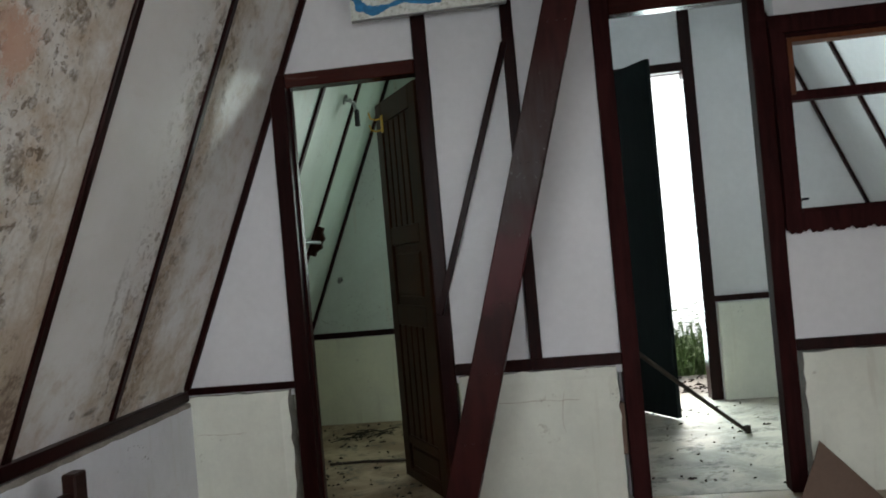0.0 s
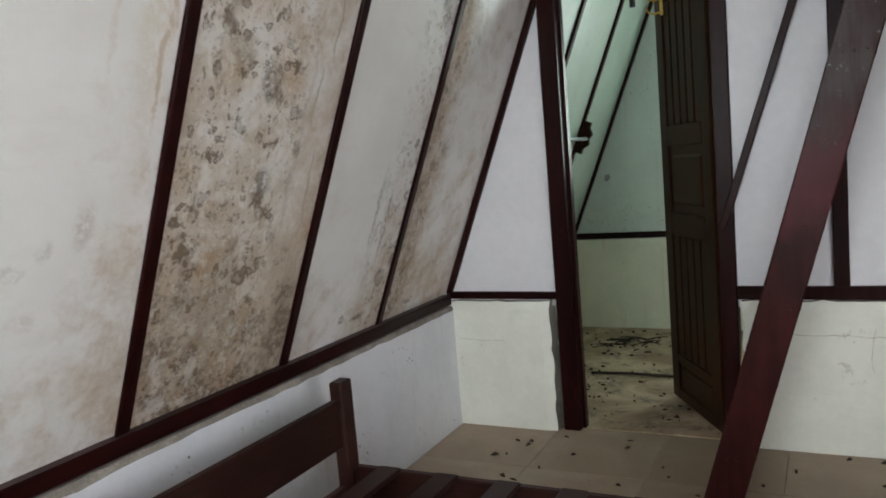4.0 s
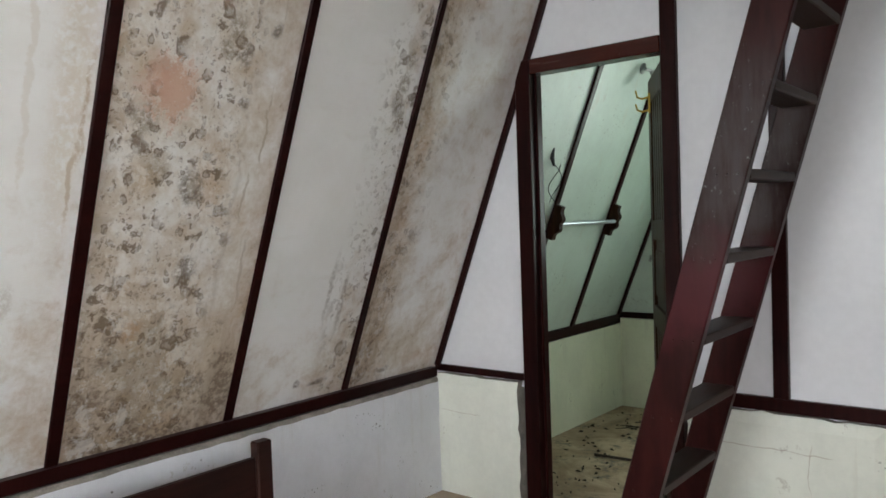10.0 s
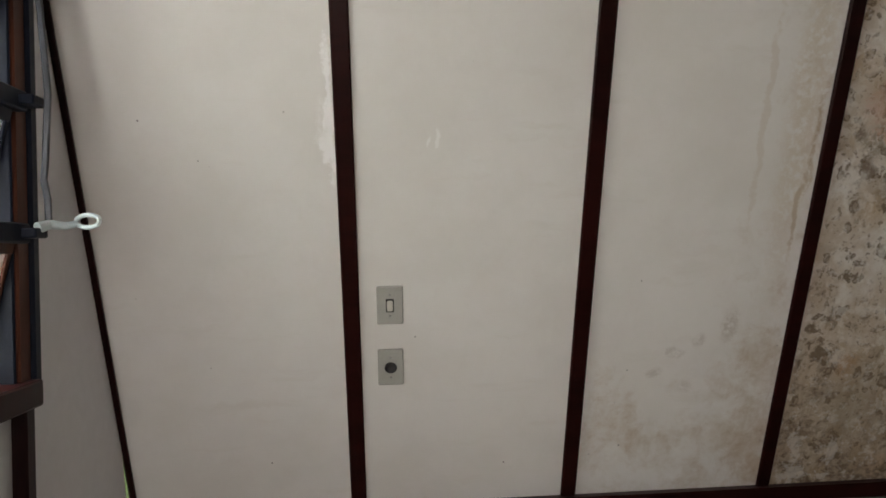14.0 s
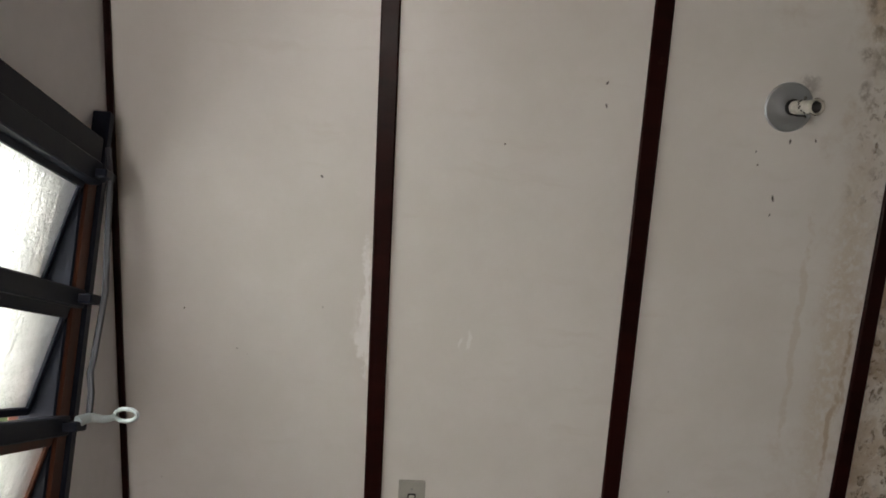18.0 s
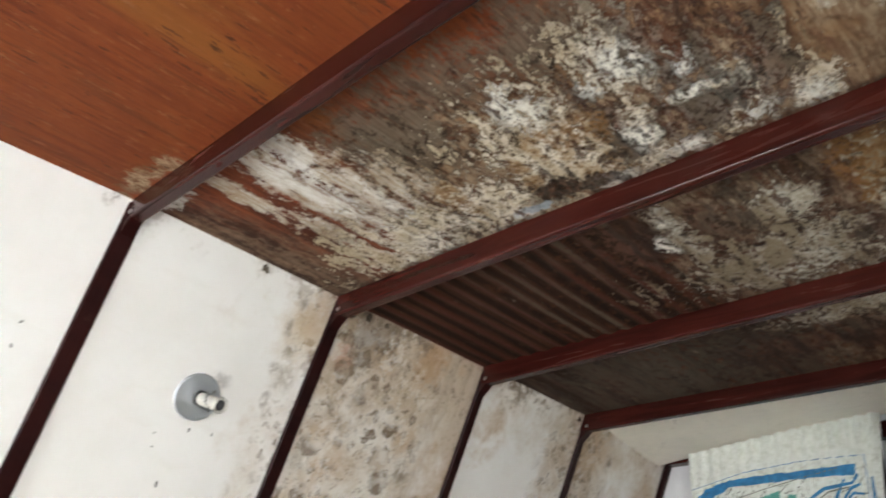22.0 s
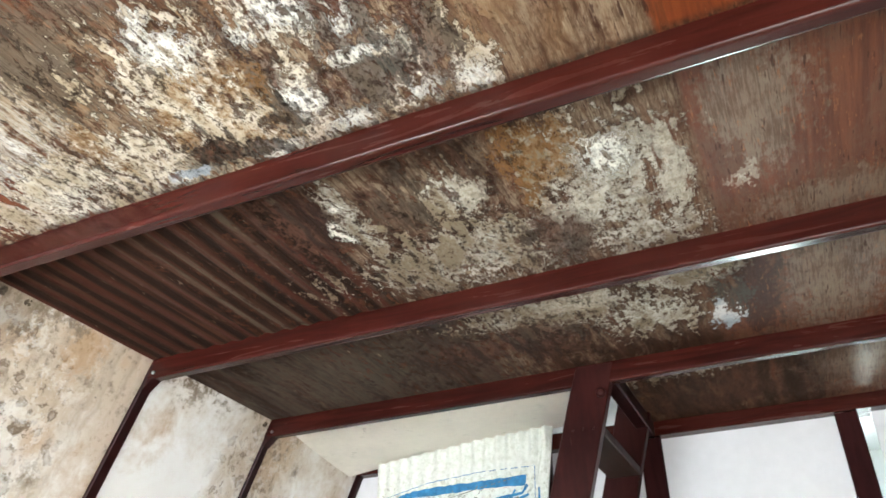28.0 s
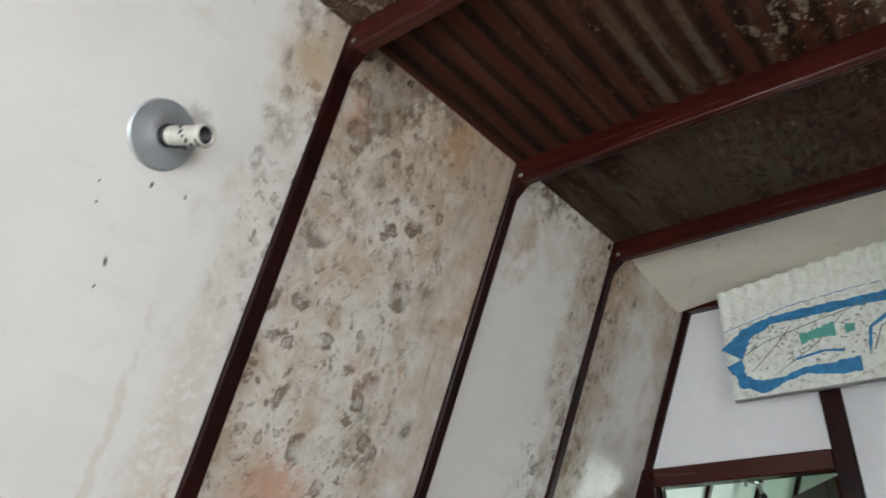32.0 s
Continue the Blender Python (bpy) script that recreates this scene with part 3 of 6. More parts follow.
JET = (0.03, 0.027, 0.025)
OLIVE, UMBER, RUST, PINK, GREY = (0.20, 0.15, 0.09), (0.13, 0.095, 0.065), (0.40, 0.23, 0.10), (0.52, 0.31, 0.22), (0.30, 0.265, 0.22)
M_PANEL = [
    slope_panel("damp_panel_first", 0.34, 0.72, 0.30, 0.0, 0.50, 0.28, (dab(-0.575, 2.07, 0.022, UMBER, 0.8), dab(-0.565, 1.93, 0.024, OLIVE, 0.8), dab(-0.585, 1.83, 0.018, UMBER, 0.8), dab(-0.56, 1.62, 0.020, UMBER, 0.7), dab(-0.545, 2.20, 0.018, UMBER, 0.7), dab(-0.397, 2.475, 0.030, UMBER), dab(-0.50, 1.02, 0.012, UMBER), dab(-0.40, 0.655, 0.04, UMBER, 0.7, 0.3), dab(-0.54, 1.75, 0.035, (0.36, 0.25, 0.15), 0.6, 2.5), dab(-0.55, 1.35, 0.030, (0.33, 0.23, 0.14), 0.6, 2.0)), y0=-0.622, y1=0.0, edge=-1),
    slope_panel("damp_panel_second", 0.02, 0.8, 0.40, 0.32, 0.04, 0.45, (dab(-0.80, 0.668, 0.050, UMBER, 0.9, 0.35), dab(-0.90, 0.68, 0.020, UMBER, 0.9, 0.8), dab(-0.84, 1.05, 0.014, GREY, 0.6, 9), dab(-0.76, 1.0, 0.016, OLIVE, 0.6, 8), dab(-0.665, 2.09, 0.018, UMBER, 0.8), dab(-0.68, 2.00, 0.022, UMBER, 0.7), dab(-0.70, 1.92, 0.035, OLIVE, 0.7), dab(-0.71, 1.83, 0.03, OLIVE, 0.7), dab(-0.72, 1.75, 0.035, UMBER, 0.65), dab(-0.69, 1.68, 0.025, UMBER, 0.7)), y0=-1.211, y1=-0.622, edge=1),
    slope_panel("mouldy_panel", 0.50, 1.15, 0.70, 0.1, 0.12, 0.4,
                (dab(-1.632, 1.70, 0.085, (0.56, 0.35, 0.25), 0.9), dab(-1.30, 1.62, 0.006, (0.38, 0.31, 0.22), 0.7, 16), dab(-1.335, 1.40, 0.006, (0.38, 0.31, 0.22), 0.6, 14), dab(-1.285, 1.15, 0.007, (0.40, 0.33, 0.25), 0.6, 16), dab(-1.31, 2.05, 0.006, (0.38, 0.31, 0.22), 0.6, 14), dab(-1.526, 1.442, 0.052, UMBER, 0.9), dab(-1.526, 1.442, 0.022, (0.46, 0.40, 0.33), 0.9), dab(-1.501, 1.18, 0.046, UMBER, 0.8),
                 dab(-1.656, 0.998, 0.045, RUST, 0.7), dab(-1.711, 1.624, 0.050, OLIVE, 0.65), dab(-1.653, 1.488, 0.045, OLIVE, 0.5), dab(-1.49, 1.845, 0.040, OLIVE, 0.8),
                 dab(-1.327, 1.917, 0.025, UMBER), dab(-1.396, 1.698, 0.022, UMBER), dab(-1.465, 1.90, 0.048, OLIVE, 0.8), dab(-1.416, 2.211, 0.040, OLIVE, 0.7),
                 dab(-1.447, 2.543, 0.075, RUST, 0.6), dab(-1.774, 2.459, 0.038, PINK, 0.7), dab(-1.70, 2.55, 0.09, UMBER, 0.55), dab(-1.805, 2.565, 0.030, (0.07, 0.05, 0.035), 0.9), dab(-1.755, 2.58, 0.022, (0.08, 0.06, 0.04), 0.9), dab(-1.80, 2.51, 0.02, UMBER, 0.6), dab(-1.672, 2.369, 0.032, GREY, 0.7),
                 dab(-1.775, 2.178, 0.045, GREY, 0.6), dab(-1.397, 2.027, 0.024, RUST, 0.8), dab(-1.521, 2.004, 0.055, PINK, 0.45), dab(-1.426, 1.828, 0.03, UMBER, 0.7),
                 dab(-1.703, 1.733, 0.07, PINK, 0.55), dab(-1.60, 0.90, 0.12, OLIVE, 0.35), dab(-1.72, 0.92, 0.05, UMBER, 0.5), dab(-1.50, 0.80, 0.06, OLIVE, 0.4)), y0=-1.847, y1=-1.211, clear=0.17),
    # the first dab paints the soft cast shadow of the lamp's holder
    slope_panel("stained_panel", 0.03, 1.0, 0.34, 0.30, 0.0, 0.14, (dab(-2.098, 2.295, 0.024, (0.36, 0.34, 0.32), 0.7), dab(-1.885, 1.66, 0.012, (0.42, 0.30, 0.18), 0.75, 12), dab(-1.90, 1.45, 0.010, (0.45, 0.34, 0.22), 0.7, 10), dab(-1.93, 2.44, 0.055, (0.58, 0.49, 0.37), 0.35, 2.2), dab(-1.955, 2.54, 0.020, UMBER, 0.65), dab(-1.968, 2.47, 0.018, UMBER, 0.6), dab(-1.945, 2.415, 0.022, OLIVE, 0.65), dab(-1.962, 2.36, 0.020, UMBER, 0.6), dab(-1.955, 2.28, 0.018, UMBER, 0.55), dab(-1.985, 2.55, 0.016, UMBER, 0.6), dab(-1.916, 2.349, 0.035, GREY, 0.6), dab(-1.93, 2.25, 0.022, OLIVE, 0.5), dab(-1.90, 2.50, 0.07, (0.45, 0.33, 0.2), 0.6), dab(-2.035, 1.68, 0.010, (0.52, 0.42, 0.30), 0.26, 26), dab(-1.93, 1.72, 0.06, (0.60, 0.50, 0.37), 0.45, 8), dab(-2.19, 1.06, 0.028, (0.42, 0.38, 0.33), 0.4, 0.6), dab(-2.12, 1.09, 0.022, (0.40, 0.35, 0.30), 0.4, 0.9), dab(-2.04, 1.13, 0.032, (0.38, 0.31, 0.24), 0.45, 1.6), dab(-2.25, 1.00, 0.02, (0.42, 0.38, 0.33), 0.4, 0.6), dab(-2.15, 0.95, 0.03, (0.45, 0.40, 0.34), 0.35, 0.6), dab(-2.147, 2.03, 0.0028, JET, 0.9, 2.6), dab(-2.145, 1.99, 0.0025, JET, 0.9, 2.2), dab(-2.20, 2.13, 0.0035, JET, 0.9, 1.5), dab(-2.06, 2.17, 0.0035, JET, 0.9, 1.5), dab(-2.12, 2.16, 0.003, JET, 0.9, 2.0)), y0=-2.474, y1=-1.847, edge=1, high=1.9),
    # the near-white dabs around y -3.15 paint a glare strip beside the batten
    slope_panel("clean_panel", 0.02, 0.0, 0.03, 0.0, 0.0, 0.0, (dab(-2.535, 2.565, 0.020, GREY, 0.6, 0.8), dab(-2.52, 2.585, 0.016, UMBER, 0.7), dab(-2.58, 2.59, 0.014, GREY, 0.5), dab(-3.270, 2.02, 0.0045, JET, 0.9), dab(-2.589, 2.216, 0.004, JET, 0.9, 2.0), dab(-2.584, 2.27, 0.003, JET, 0.9, 1.5), dab(-3.148, 1.78, 0.0115, (0.94, 0.94, 0.93), 1.0, 8), dab(-3.152, 1.67, 0.0118, (0.94, 0.94, 0.93), 1.0, 9), dab(-3.166, 1.63, 0.011, (0.94, 0.94, 0.93), 1.0, 4), dab(-3.16, 1.70, 0.010, (0.94, 0.94, 0.93), 1.0, 5), dab(-3.17, 1.70, 0.020, (0.88, 0.88, 0.86), 0.7, 3), dab(-2.88, 1.653, 0.006, (0.88, 0.88, 0.86), 0.8, 3), dab(-2.905, 1.65, 0.004, (0.88, 0.88, 0.86), 0.8, 3))),
]
# unseen east boards, kept grey so that they bounce less light
M_EAST = plain("unseen_grey_boards", (0.27, 0.25, 0.22), 0.6, 0.12, 5.0, 0.001)


def worn_plaster(name, color, rough, dots, seed, cracks=()):
    """Painted plaster with soft stains, faint drips and clusters of dark mould dots."""
    mat = material(name)
    v = scaled(mat, coords(mat), (1, 1, 1), (seed, seed * 0.7, 0))
    big, fine = noise_tex(mat, v, 3.2, 5.0, 0.6), noise_tex(mat, v, 38.0, 5.0, 0.7)
    drip = noise_tex(mat, scaled(mat, v, (16, 16, 1.2)), 1.0, 4.0, 0.6)
    col = mix(mat, (big * 0.7 + fine * 0.3).step(0.35, 0.65), tuple(c * 0.88 for c in color), color)
    col = mix(mat, drip.step(0.58, 0.74) * 0.35, col, (0.50, 0.47, 0.38))
    scab = (noise_tex(mat, v, 7.0, 6.0, 0.7) * 0.7 + fine * 0.35).step(0.645, 0.68)
    col = mix(mat, scab * 0.45, col, (0.38, 0.35, 0.28))
    for size, cut in ((28.0, 0.16), (60.0, 0.20)):
        spot = (cells(mat, v, size) + (fine - 0.5) * 0.12).step(cut, cut * 0.5) * noise_tex(mat, v, 3.6, 4.0).step(0.60 - dots, 0.66 - dots)
        col = mix(mat, spot * 0.8, col, (0.10, 0.09, 0.07))
    px, _, pz = split_xyz(mat, coords(mat))
    stray = (noise_tex(mat, v, 5.0, 3.0) - 0.5) * 0.06 + (fine - 0.5) * 0.004
    for upright, at, lo, hi in cracks:
        run, across = (pz, px) if upright else (px, pz)
        gap = (across + stray - at).math("ABSOLUTE").step(0.0022, 0.0008) * run.step(lo, lo + 0.03) * run.step(hi, hi - 0.03) * (fine.step(0.40, 0.55) * 0.5 + 0.4)
        col = mix(mat, gap * 0.8, col, (0.40, 0.34, 0.26))
    finish(mat, col, (fine * 0.15) + rough)
    bump(mat, (big * 0.6) + (fine * 0.25) - (scab * 0.5), 0.5, 0.004)
    return mat


def stair_wood():
    """Dark red paint with pale scratches along the plank and chips; grey and pink reflected light is put into the
    colour.
    """
    mat = material("worn_red_stair_wood")
    v = coords(mat)
    _, _, z = split_xyz(mat, v)
    along = scaled(mat, v, (40, 40, 5))
    g = noise_tex(mat, along, 1.0, 6.0, 0.65)
    big = noise_tex(mat, v, 5.0, 5.0, 0.6)
    col = mix(mat, (g * 0.5 + big * 0.5).step(0.35, 0.65), (0.019, 0.0046, 0.0044), (0.038, 0.0085, 0.0076))
    zz = z + (big - 0.5) * 0.5
    # grey reflected light painted in at shoulder height; the chips share this mask
    worn = zz.step(1.12, 1.35) * zz.step(1.88, 1.62)
    col = mix(mat, worn * (g * 0.7 + big * 0.5).step(0.46, 0.68) * 0.42, col, (0.052, 0.054, 0.050))
    # pink reflected light painted in below the grey
    pink_sheen = zz.step(0.86, 1.0) * zz.step(1.26, 1.12)
    col = mix(mat, pink_sheen * 0.5, col, (0.085, 0.016, 0.021))
    scratch = noise_tex(mat, scaled(mat, v, (150, 150, 9)), 1.0, 3.0, 0.6).step(0.70, 0.74) * noise_tex(mat, v, 9.0, 3.0).step(0.52, 0.6)
    col = mix(mat, scratch * 0.4, col, (0.28, 0.23, 0.21))
    chip = (noise_tex(mat, v, 60.0, 4.0, 0.7) + (g - 0.5) * 0.3).step(0.66, 0.70) * worn
    col = mix(mat, chip * 0.55, col, (0.30, 0.32, 0.31))
    finish(mat, col, (g * 0.2) + (worn * -0.05) + 0.27)
    bsdf(mat).inputs["Specular IOR Level"].default_value = 0.13
    bump(mat, g, 0.2, 0.001)
    return mat


M_IVORY = worn_plaster("ivory_board", (0.82, 0.77, 0.67), 0.5, -0.05, 9.0)
M_KNEE = worn_plaster("bluish_white_plaster", (0.72, 0.735, 0.76), 0.55, 0.0, 0.0)
M_PAINT = plain("white_wall_paint", (0.76, 0.765, 0.79), 0.42, 0.05, 3.0, 0.0006)
M_PLASTER = worn_plaster("cream_plaster", (0.78, 0.80, 0.71), 0.6, -0.07, 3.0, ((True, 1.345, 0.12, 0.56), (False, 0.455, 1.30, 1.80), (True, 1.72, 0.30, 0.50), (False, 0.40, 0.05, 0.30)))
# the bathroom's greenish daylight is put into this wall paint
M_GREEN = worn_plaster("green_tinted_paint", (0.54, 0.63, 0.56), 0.36, 0.07, 5.0)
M_LIME = worn_plaster("yellowish_green_paint", (0.72, 0.74, 0.58), 0.45, 0.0, 8.0)
M_RAW = plain("broken_plaster_edge", (0.36, 0.33, 0.28), 0.95, 0.25, 14.0, 0.004)
M_TRIM = stained_wood("dark_red_trim", (0.024, 0.0046, 0.0041), (0.008, 0.0018, 0.0018), 0.33, (30, 3, 3), 0.04, 0.12)
# rougher copy of the trim, its colour lightened to look lit on the hall side
M_POST = stained_wood("dull_lit_trim", (0.042, 0.0115, 0.0115), (0.018, 0.005, 0.005), 0.70, (30, 30, 3), 0.03, 0.05)
M_TRIM_X = stained_wood("red_beam", (0.058, 0.0108, 0.0075), (0.022, 0.0046, 0.0036), 0.24, (3, 40, 40), 0.05, 0.30)
M_STAIR = stair_wood()
M_TREAD = stained_wood("worn_tread_wood", (0.042, 0.022, 0.016), (0.018, 0.009, 0.007), 0.5, (30, 3, 30), 0.4)
M_LEAF = stained_wood("brown_door_wood", (0.036, 0.014, 0.006), (0.012, 0.0048, 0.0026), 0.42, (40, 40, 3), 0.0, 0.08)
M_DARKDOOR = stained_wood("black_green_door", (0.008, 0.013, 0.013), (0.003, 0.005, 0.006), 0.5, (40, 40, 3), 0.0, 0.06)
M_BED = stained_wood("dark_bed_wood", (0.034, 0.012, 0.009), (0.013, 0.005, 0.004), 0.38, (3, 3, 40), 0.05)
M_ORANGE = stained_wood("orange_wood", (0.16, 0.05, 0.018), (0.065, 0.019, 0.009), 0.4, (40, 40, 4), 0.0)
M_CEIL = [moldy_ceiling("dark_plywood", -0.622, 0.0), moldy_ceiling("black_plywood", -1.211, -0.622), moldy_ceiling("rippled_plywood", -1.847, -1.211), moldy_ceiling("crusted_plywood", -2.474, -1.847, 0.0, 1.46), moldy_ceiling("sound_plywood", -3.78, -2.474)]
M_CEIL_EAST = moldy_ceiling("flaking_plywood", -2.474, -1.847, 1.46)
M_IRON = plain("painted_iron", (0.008, 0.012, 0.024), 0.5, 0.2, 20.0, 0.0008, 0.0, 0.16)
M_LINING = stained_wood("dark_lining_wood", (0.085, 0.026, 0.013), (0.030, 0.010, 0.006), 0.45, (40, 40, 4), 0.05, 0.15)
M_STRAP = plain("grey_painted_strap", (0.040, 0.047, 0.062), 0.45, 0.2, 30.0)
M_CHROME = plain("brushed_chrome", (0.56, 0.60, 0.64), 0.40, 0.02, 12.0, 0.0, 0.9)
M_STEEL = plain("dull_steel", (0.42, 0.43, 0.42), 0.38, 0.1, 30.0, 0.0, 1.0)
M_LAMP = plain("cream_ceramic", (0.66, 0.64, 0.57), 0.4, 0.2, 60.0, 0.001)
M_BLACK = plain("black_plastic", (0.012, 0.012, 0.013), 0.5, 0.1)
M_PLATE = plain("grey_plastic_plate", (0.44, 0.44, 0.40), 0.45, 0.06, 20.0)
M_ROCKER = plain("cream_plastic", (0.62, 0.61, 0.54), 0.4, 0.05, 20.0)
M_YELLOW = plain("yellow_plastic", (0.62, 0.40, 0.05), 0.4, 0.1, 20.0)
M_HANDLE = plain("pale_aluminium", (0.55, 0.64, 0.66), 0.4, 0.1, 40.0, 0.0, 0.4)
M_CARD = plain("brown_cardboard", (0.16, 0.105, 0.078), 0.85, 0.08, 10.0, 0.001)
M_BLUE = plain("map_blue", (0.022, 0.27, 0.58), 0.55, 0.30, 45.0)
M_TEAL = plain("map_green", (0.10, 0.42, 0.36), 0.55, 0.15, 30.0)
M_INK = plain("map_ink", (0.22, 0.21, 0.17), 0.7, 0.2, 60.0)
M_TWIG = plain("twig_brown", (0.045, 0.032, 0.02), 0.9, 0.2, 60.0)
M_LEAFGREEN = plain("leaf_green", (0.06, 0.12, 0.025), 0.55, 0.25, 30.0)
M_GRASS = plain("grass_green", (0.16, 0.26, 0.08), 0.6, 0.3, 12.0)
M_MOULD = plain("brown_mould", (0.12, 0.088, 0.055), 0.95, 0.3, 60.0, 0.002)
M_BARK = plain("bark", (0.10, 0.075, 0.055), 0.9, 0.25, 18.0, 0.01)


def floor_tile():
    mat = material("dusty_floor_tile")
    v = coords(mat)
    world_v = v
    d = noise_tex(mat, world_v, 2.2, 6.0, 0.65, 0.5)
    f = noise_tex(mat, world_v, 24.0, 5.0, 0.65)
    rnd = random_of(mat)
    col = mix(mat, (d * 0.8 + rnd * 0.25).step(0.3, 0.8), (0.27, 0.20, 0.135), (0.42, 0.335, 0.24))
    col = mix(mat, (d * f * 2).step(0.58, 0.85) * 0.65, col, (0.10, 0.085, 0.065))
    finish(mat, col, (f * 0.2) + 0.45)
    bump(mat, f, 0.2, 0.0015)
    return mat


def dusty_floor(name, dark, light):
    mat = material(name)
    v = coords(mat)
    d = noise_tex(mat, v, 3.0, 6.0, 0.7, 0.8)
    f = noise_tex(mat, v, 30.0, 5.0, 0.7)
    col = mix(mat, d.step(0.35, 0.65), dark, light)
    col = mix(mat, (noise_tex(mat, v, 6.0, 6.0, 0.7) * 0.7 + f * 0.3).step(0.51, 0.62) * 0.82, col, (0.11, 0.105, 0.085))
    finish(mat, col, (f * 0.2) + 0.6)
    bump(mat, f, 0.3, 0.003)
    return mat


def frosted_glass():
    mat = material("frosted_glass")
    v = coords(mat)
    n = noise_tex(mat, v, 38.0, 4.0, 0.65)
    big = noise_tex(mat, v, 12.0, 5.0, 0.7)
    b = bsdf(mat)
    finish(mat, mix(mat, big.step(0.35, 0.7), (0.62, 0.68, 0.65), (0.86, 0.91, 0.90)), (n * 0.2) + 0.30)
    b.inputs["Transmission Weight"].default_value = 1.0
    b.inputs["IOR"].default_value = 1.3
    bump(mat, (n * 0.6) + (big * 0.6), 0.9, 0.012)
    return mat


def clear_glass():
    mat = material("clear_glass")
    b = bsdf(mat)
    finish(mat, (0.95, 0.98, 0.97), 0.03)
    b.inputs["Transmission Weight"].default_value = 1.0
    b.inputs["IOR"].default_value = 1.45
    return mat


def map_paper():
    mat = material("blistered_map_paper")
    v = coords(mat)
    wave = noise_tex(mat, scaled(mat, v, (26, 1, 3)), 1.0, 3.0, 0.5)
    f = noise_tex(mat, v, 55.0, 5.0, 0.7)
    col = mix(mat, f.step(0.3, 0.6), (0.60, 0.62, 0.55), (0.76, 0.78, 0.73))
    col = mix(mat, noise_tex(mat, v, 62.0, 6.0, 0.72).step(0.54, 0.60) * 0.5 * split_xyz(mat, v)[2].step(2.50, 2.44), col, (0.27, 0.25, 0.17))
    finish(mat, col, 0.5)
    bump(mat, wave * 0.6 + f * 0.25 + noise_tex(mat, v, 26.0, 4.0, 0.6) * 0.8, 1.0, 0.012)
    return mat


M_TILE, M_DUST, M_FROST, M_CLEAR, M_MAP = floor_tile(), dusty_floor("pale_dusty_concrete", (0.30, 0.28, 0.235), (0.52, 0.48, 0.40)), frosted_glass(), clear_glass(), map_paper()

M_BATHFLOOR = dusty_floor("tan_dusty_floor", (0.27, 0.185, 0.11), (0.52, 0.40, 0.265))


# ---- mesh helpers ----
def part(name, bm, mat, parent=None, label=""):
    me = bpy.data.meshes.new(name)
    bm.normal_update()
    bm.to_mesh(me)
    bm.free()
    for m in (mat if isinstance(mat, (list, tuple)) else [mat]):
        me.materials.append(m)
    ob = new(name, me)
    if parent:
        ob.parent = parent
    return tagged(ob, label)


def thing(name, label="", category="", group="", kind="", at=(0, 0, 0)):
    ob = new(name)
    ob.location = at
    return tagged(ob, label, category, group, kind)


def add_box(bm, x0, x1, y0, y1, z0, z1, bevel=0.0, turn=None):
    made = bmesh.ops.create_cube(bm, size=1.0, matrix=Matrix.LocRotScale(((x0 + x1) / 2, (y0 + y1) / 2, (z0 + z1) / 2), None, (x1 - x0, y1 - y0, z1 - z0)))
    verts = made["verts"]
    if bevel:
        edges = list({e for v in verts for e in v.link_edges})
        out = bmesh.ops.bevel(bm, geom=edges, offset=bevel, segments=1, affect="EDGES", clamp_overlap=True)
        verts = list({v for f in out["faces"] for v in f.verts} | {v for v in verts if v.is_valid})
    if turn:
        bmesh.ops.transform(bm, matrix=turn, verts=verts)
    return verts


def box(x0, x1, y0, y1, z0, z1, bevel=0.0, turn=None):
    bm = bmesh.new()
    add_box(bm, x0, x1, y0, y1, z0, z1, bevel, turn)
    return bm


def prism(points, a, b, axis="y", bevel=0.0):
    """A flat outline, in the two other axes, given a thickness from a to b along axis."""
    bm = bmesh.new()
    def at(p, w):
        return {"y": (p[0], w, p[1]), "x": (w, p[0], p[1]), "z": (p[0], p[1], w)}[axis]
    lo, hi = [bm.verts.new(at(p, a)) for p in points], [bm.verts.new(at(p, b)) for p in points]
    bm.faces.new(lo), bm.faces.new(hi[::-1])
    for i in range(len(points)):
        j = (i + 1) % len(points)
        bm.faces.new((lo[j], lo[i], hi[i], hi[j]))
    bmesh.ops.recalc_face_normals(bm, faces=bm.faces)
    if bevel:
        bmesh.ops.bevel(bm, geom=bm.edges[:], offset=bevel, segments=1, affect="EDGES", clamp_overlap=True)
    return bm


def beam(p, q, width, depth, up=(0, 0, 1), bevel=0.003):
    """A squared bar from p to q; depth is measured along up."""
    p, q = Vector(p), Vector(q)
    d = (q - p).normalized()
    side = d.cross(Vector(up)).normalized()
    top = side.cross(d).normalized()
    m = Matrix((side, d, top)).transposed().to_4x4()
    m.translation = (p + q) / 2
    return box(-width / 2, width / 2, -(q - p).length / 2, (q - p).length / 2, -depth / 2, depth / 2, bevel, m)


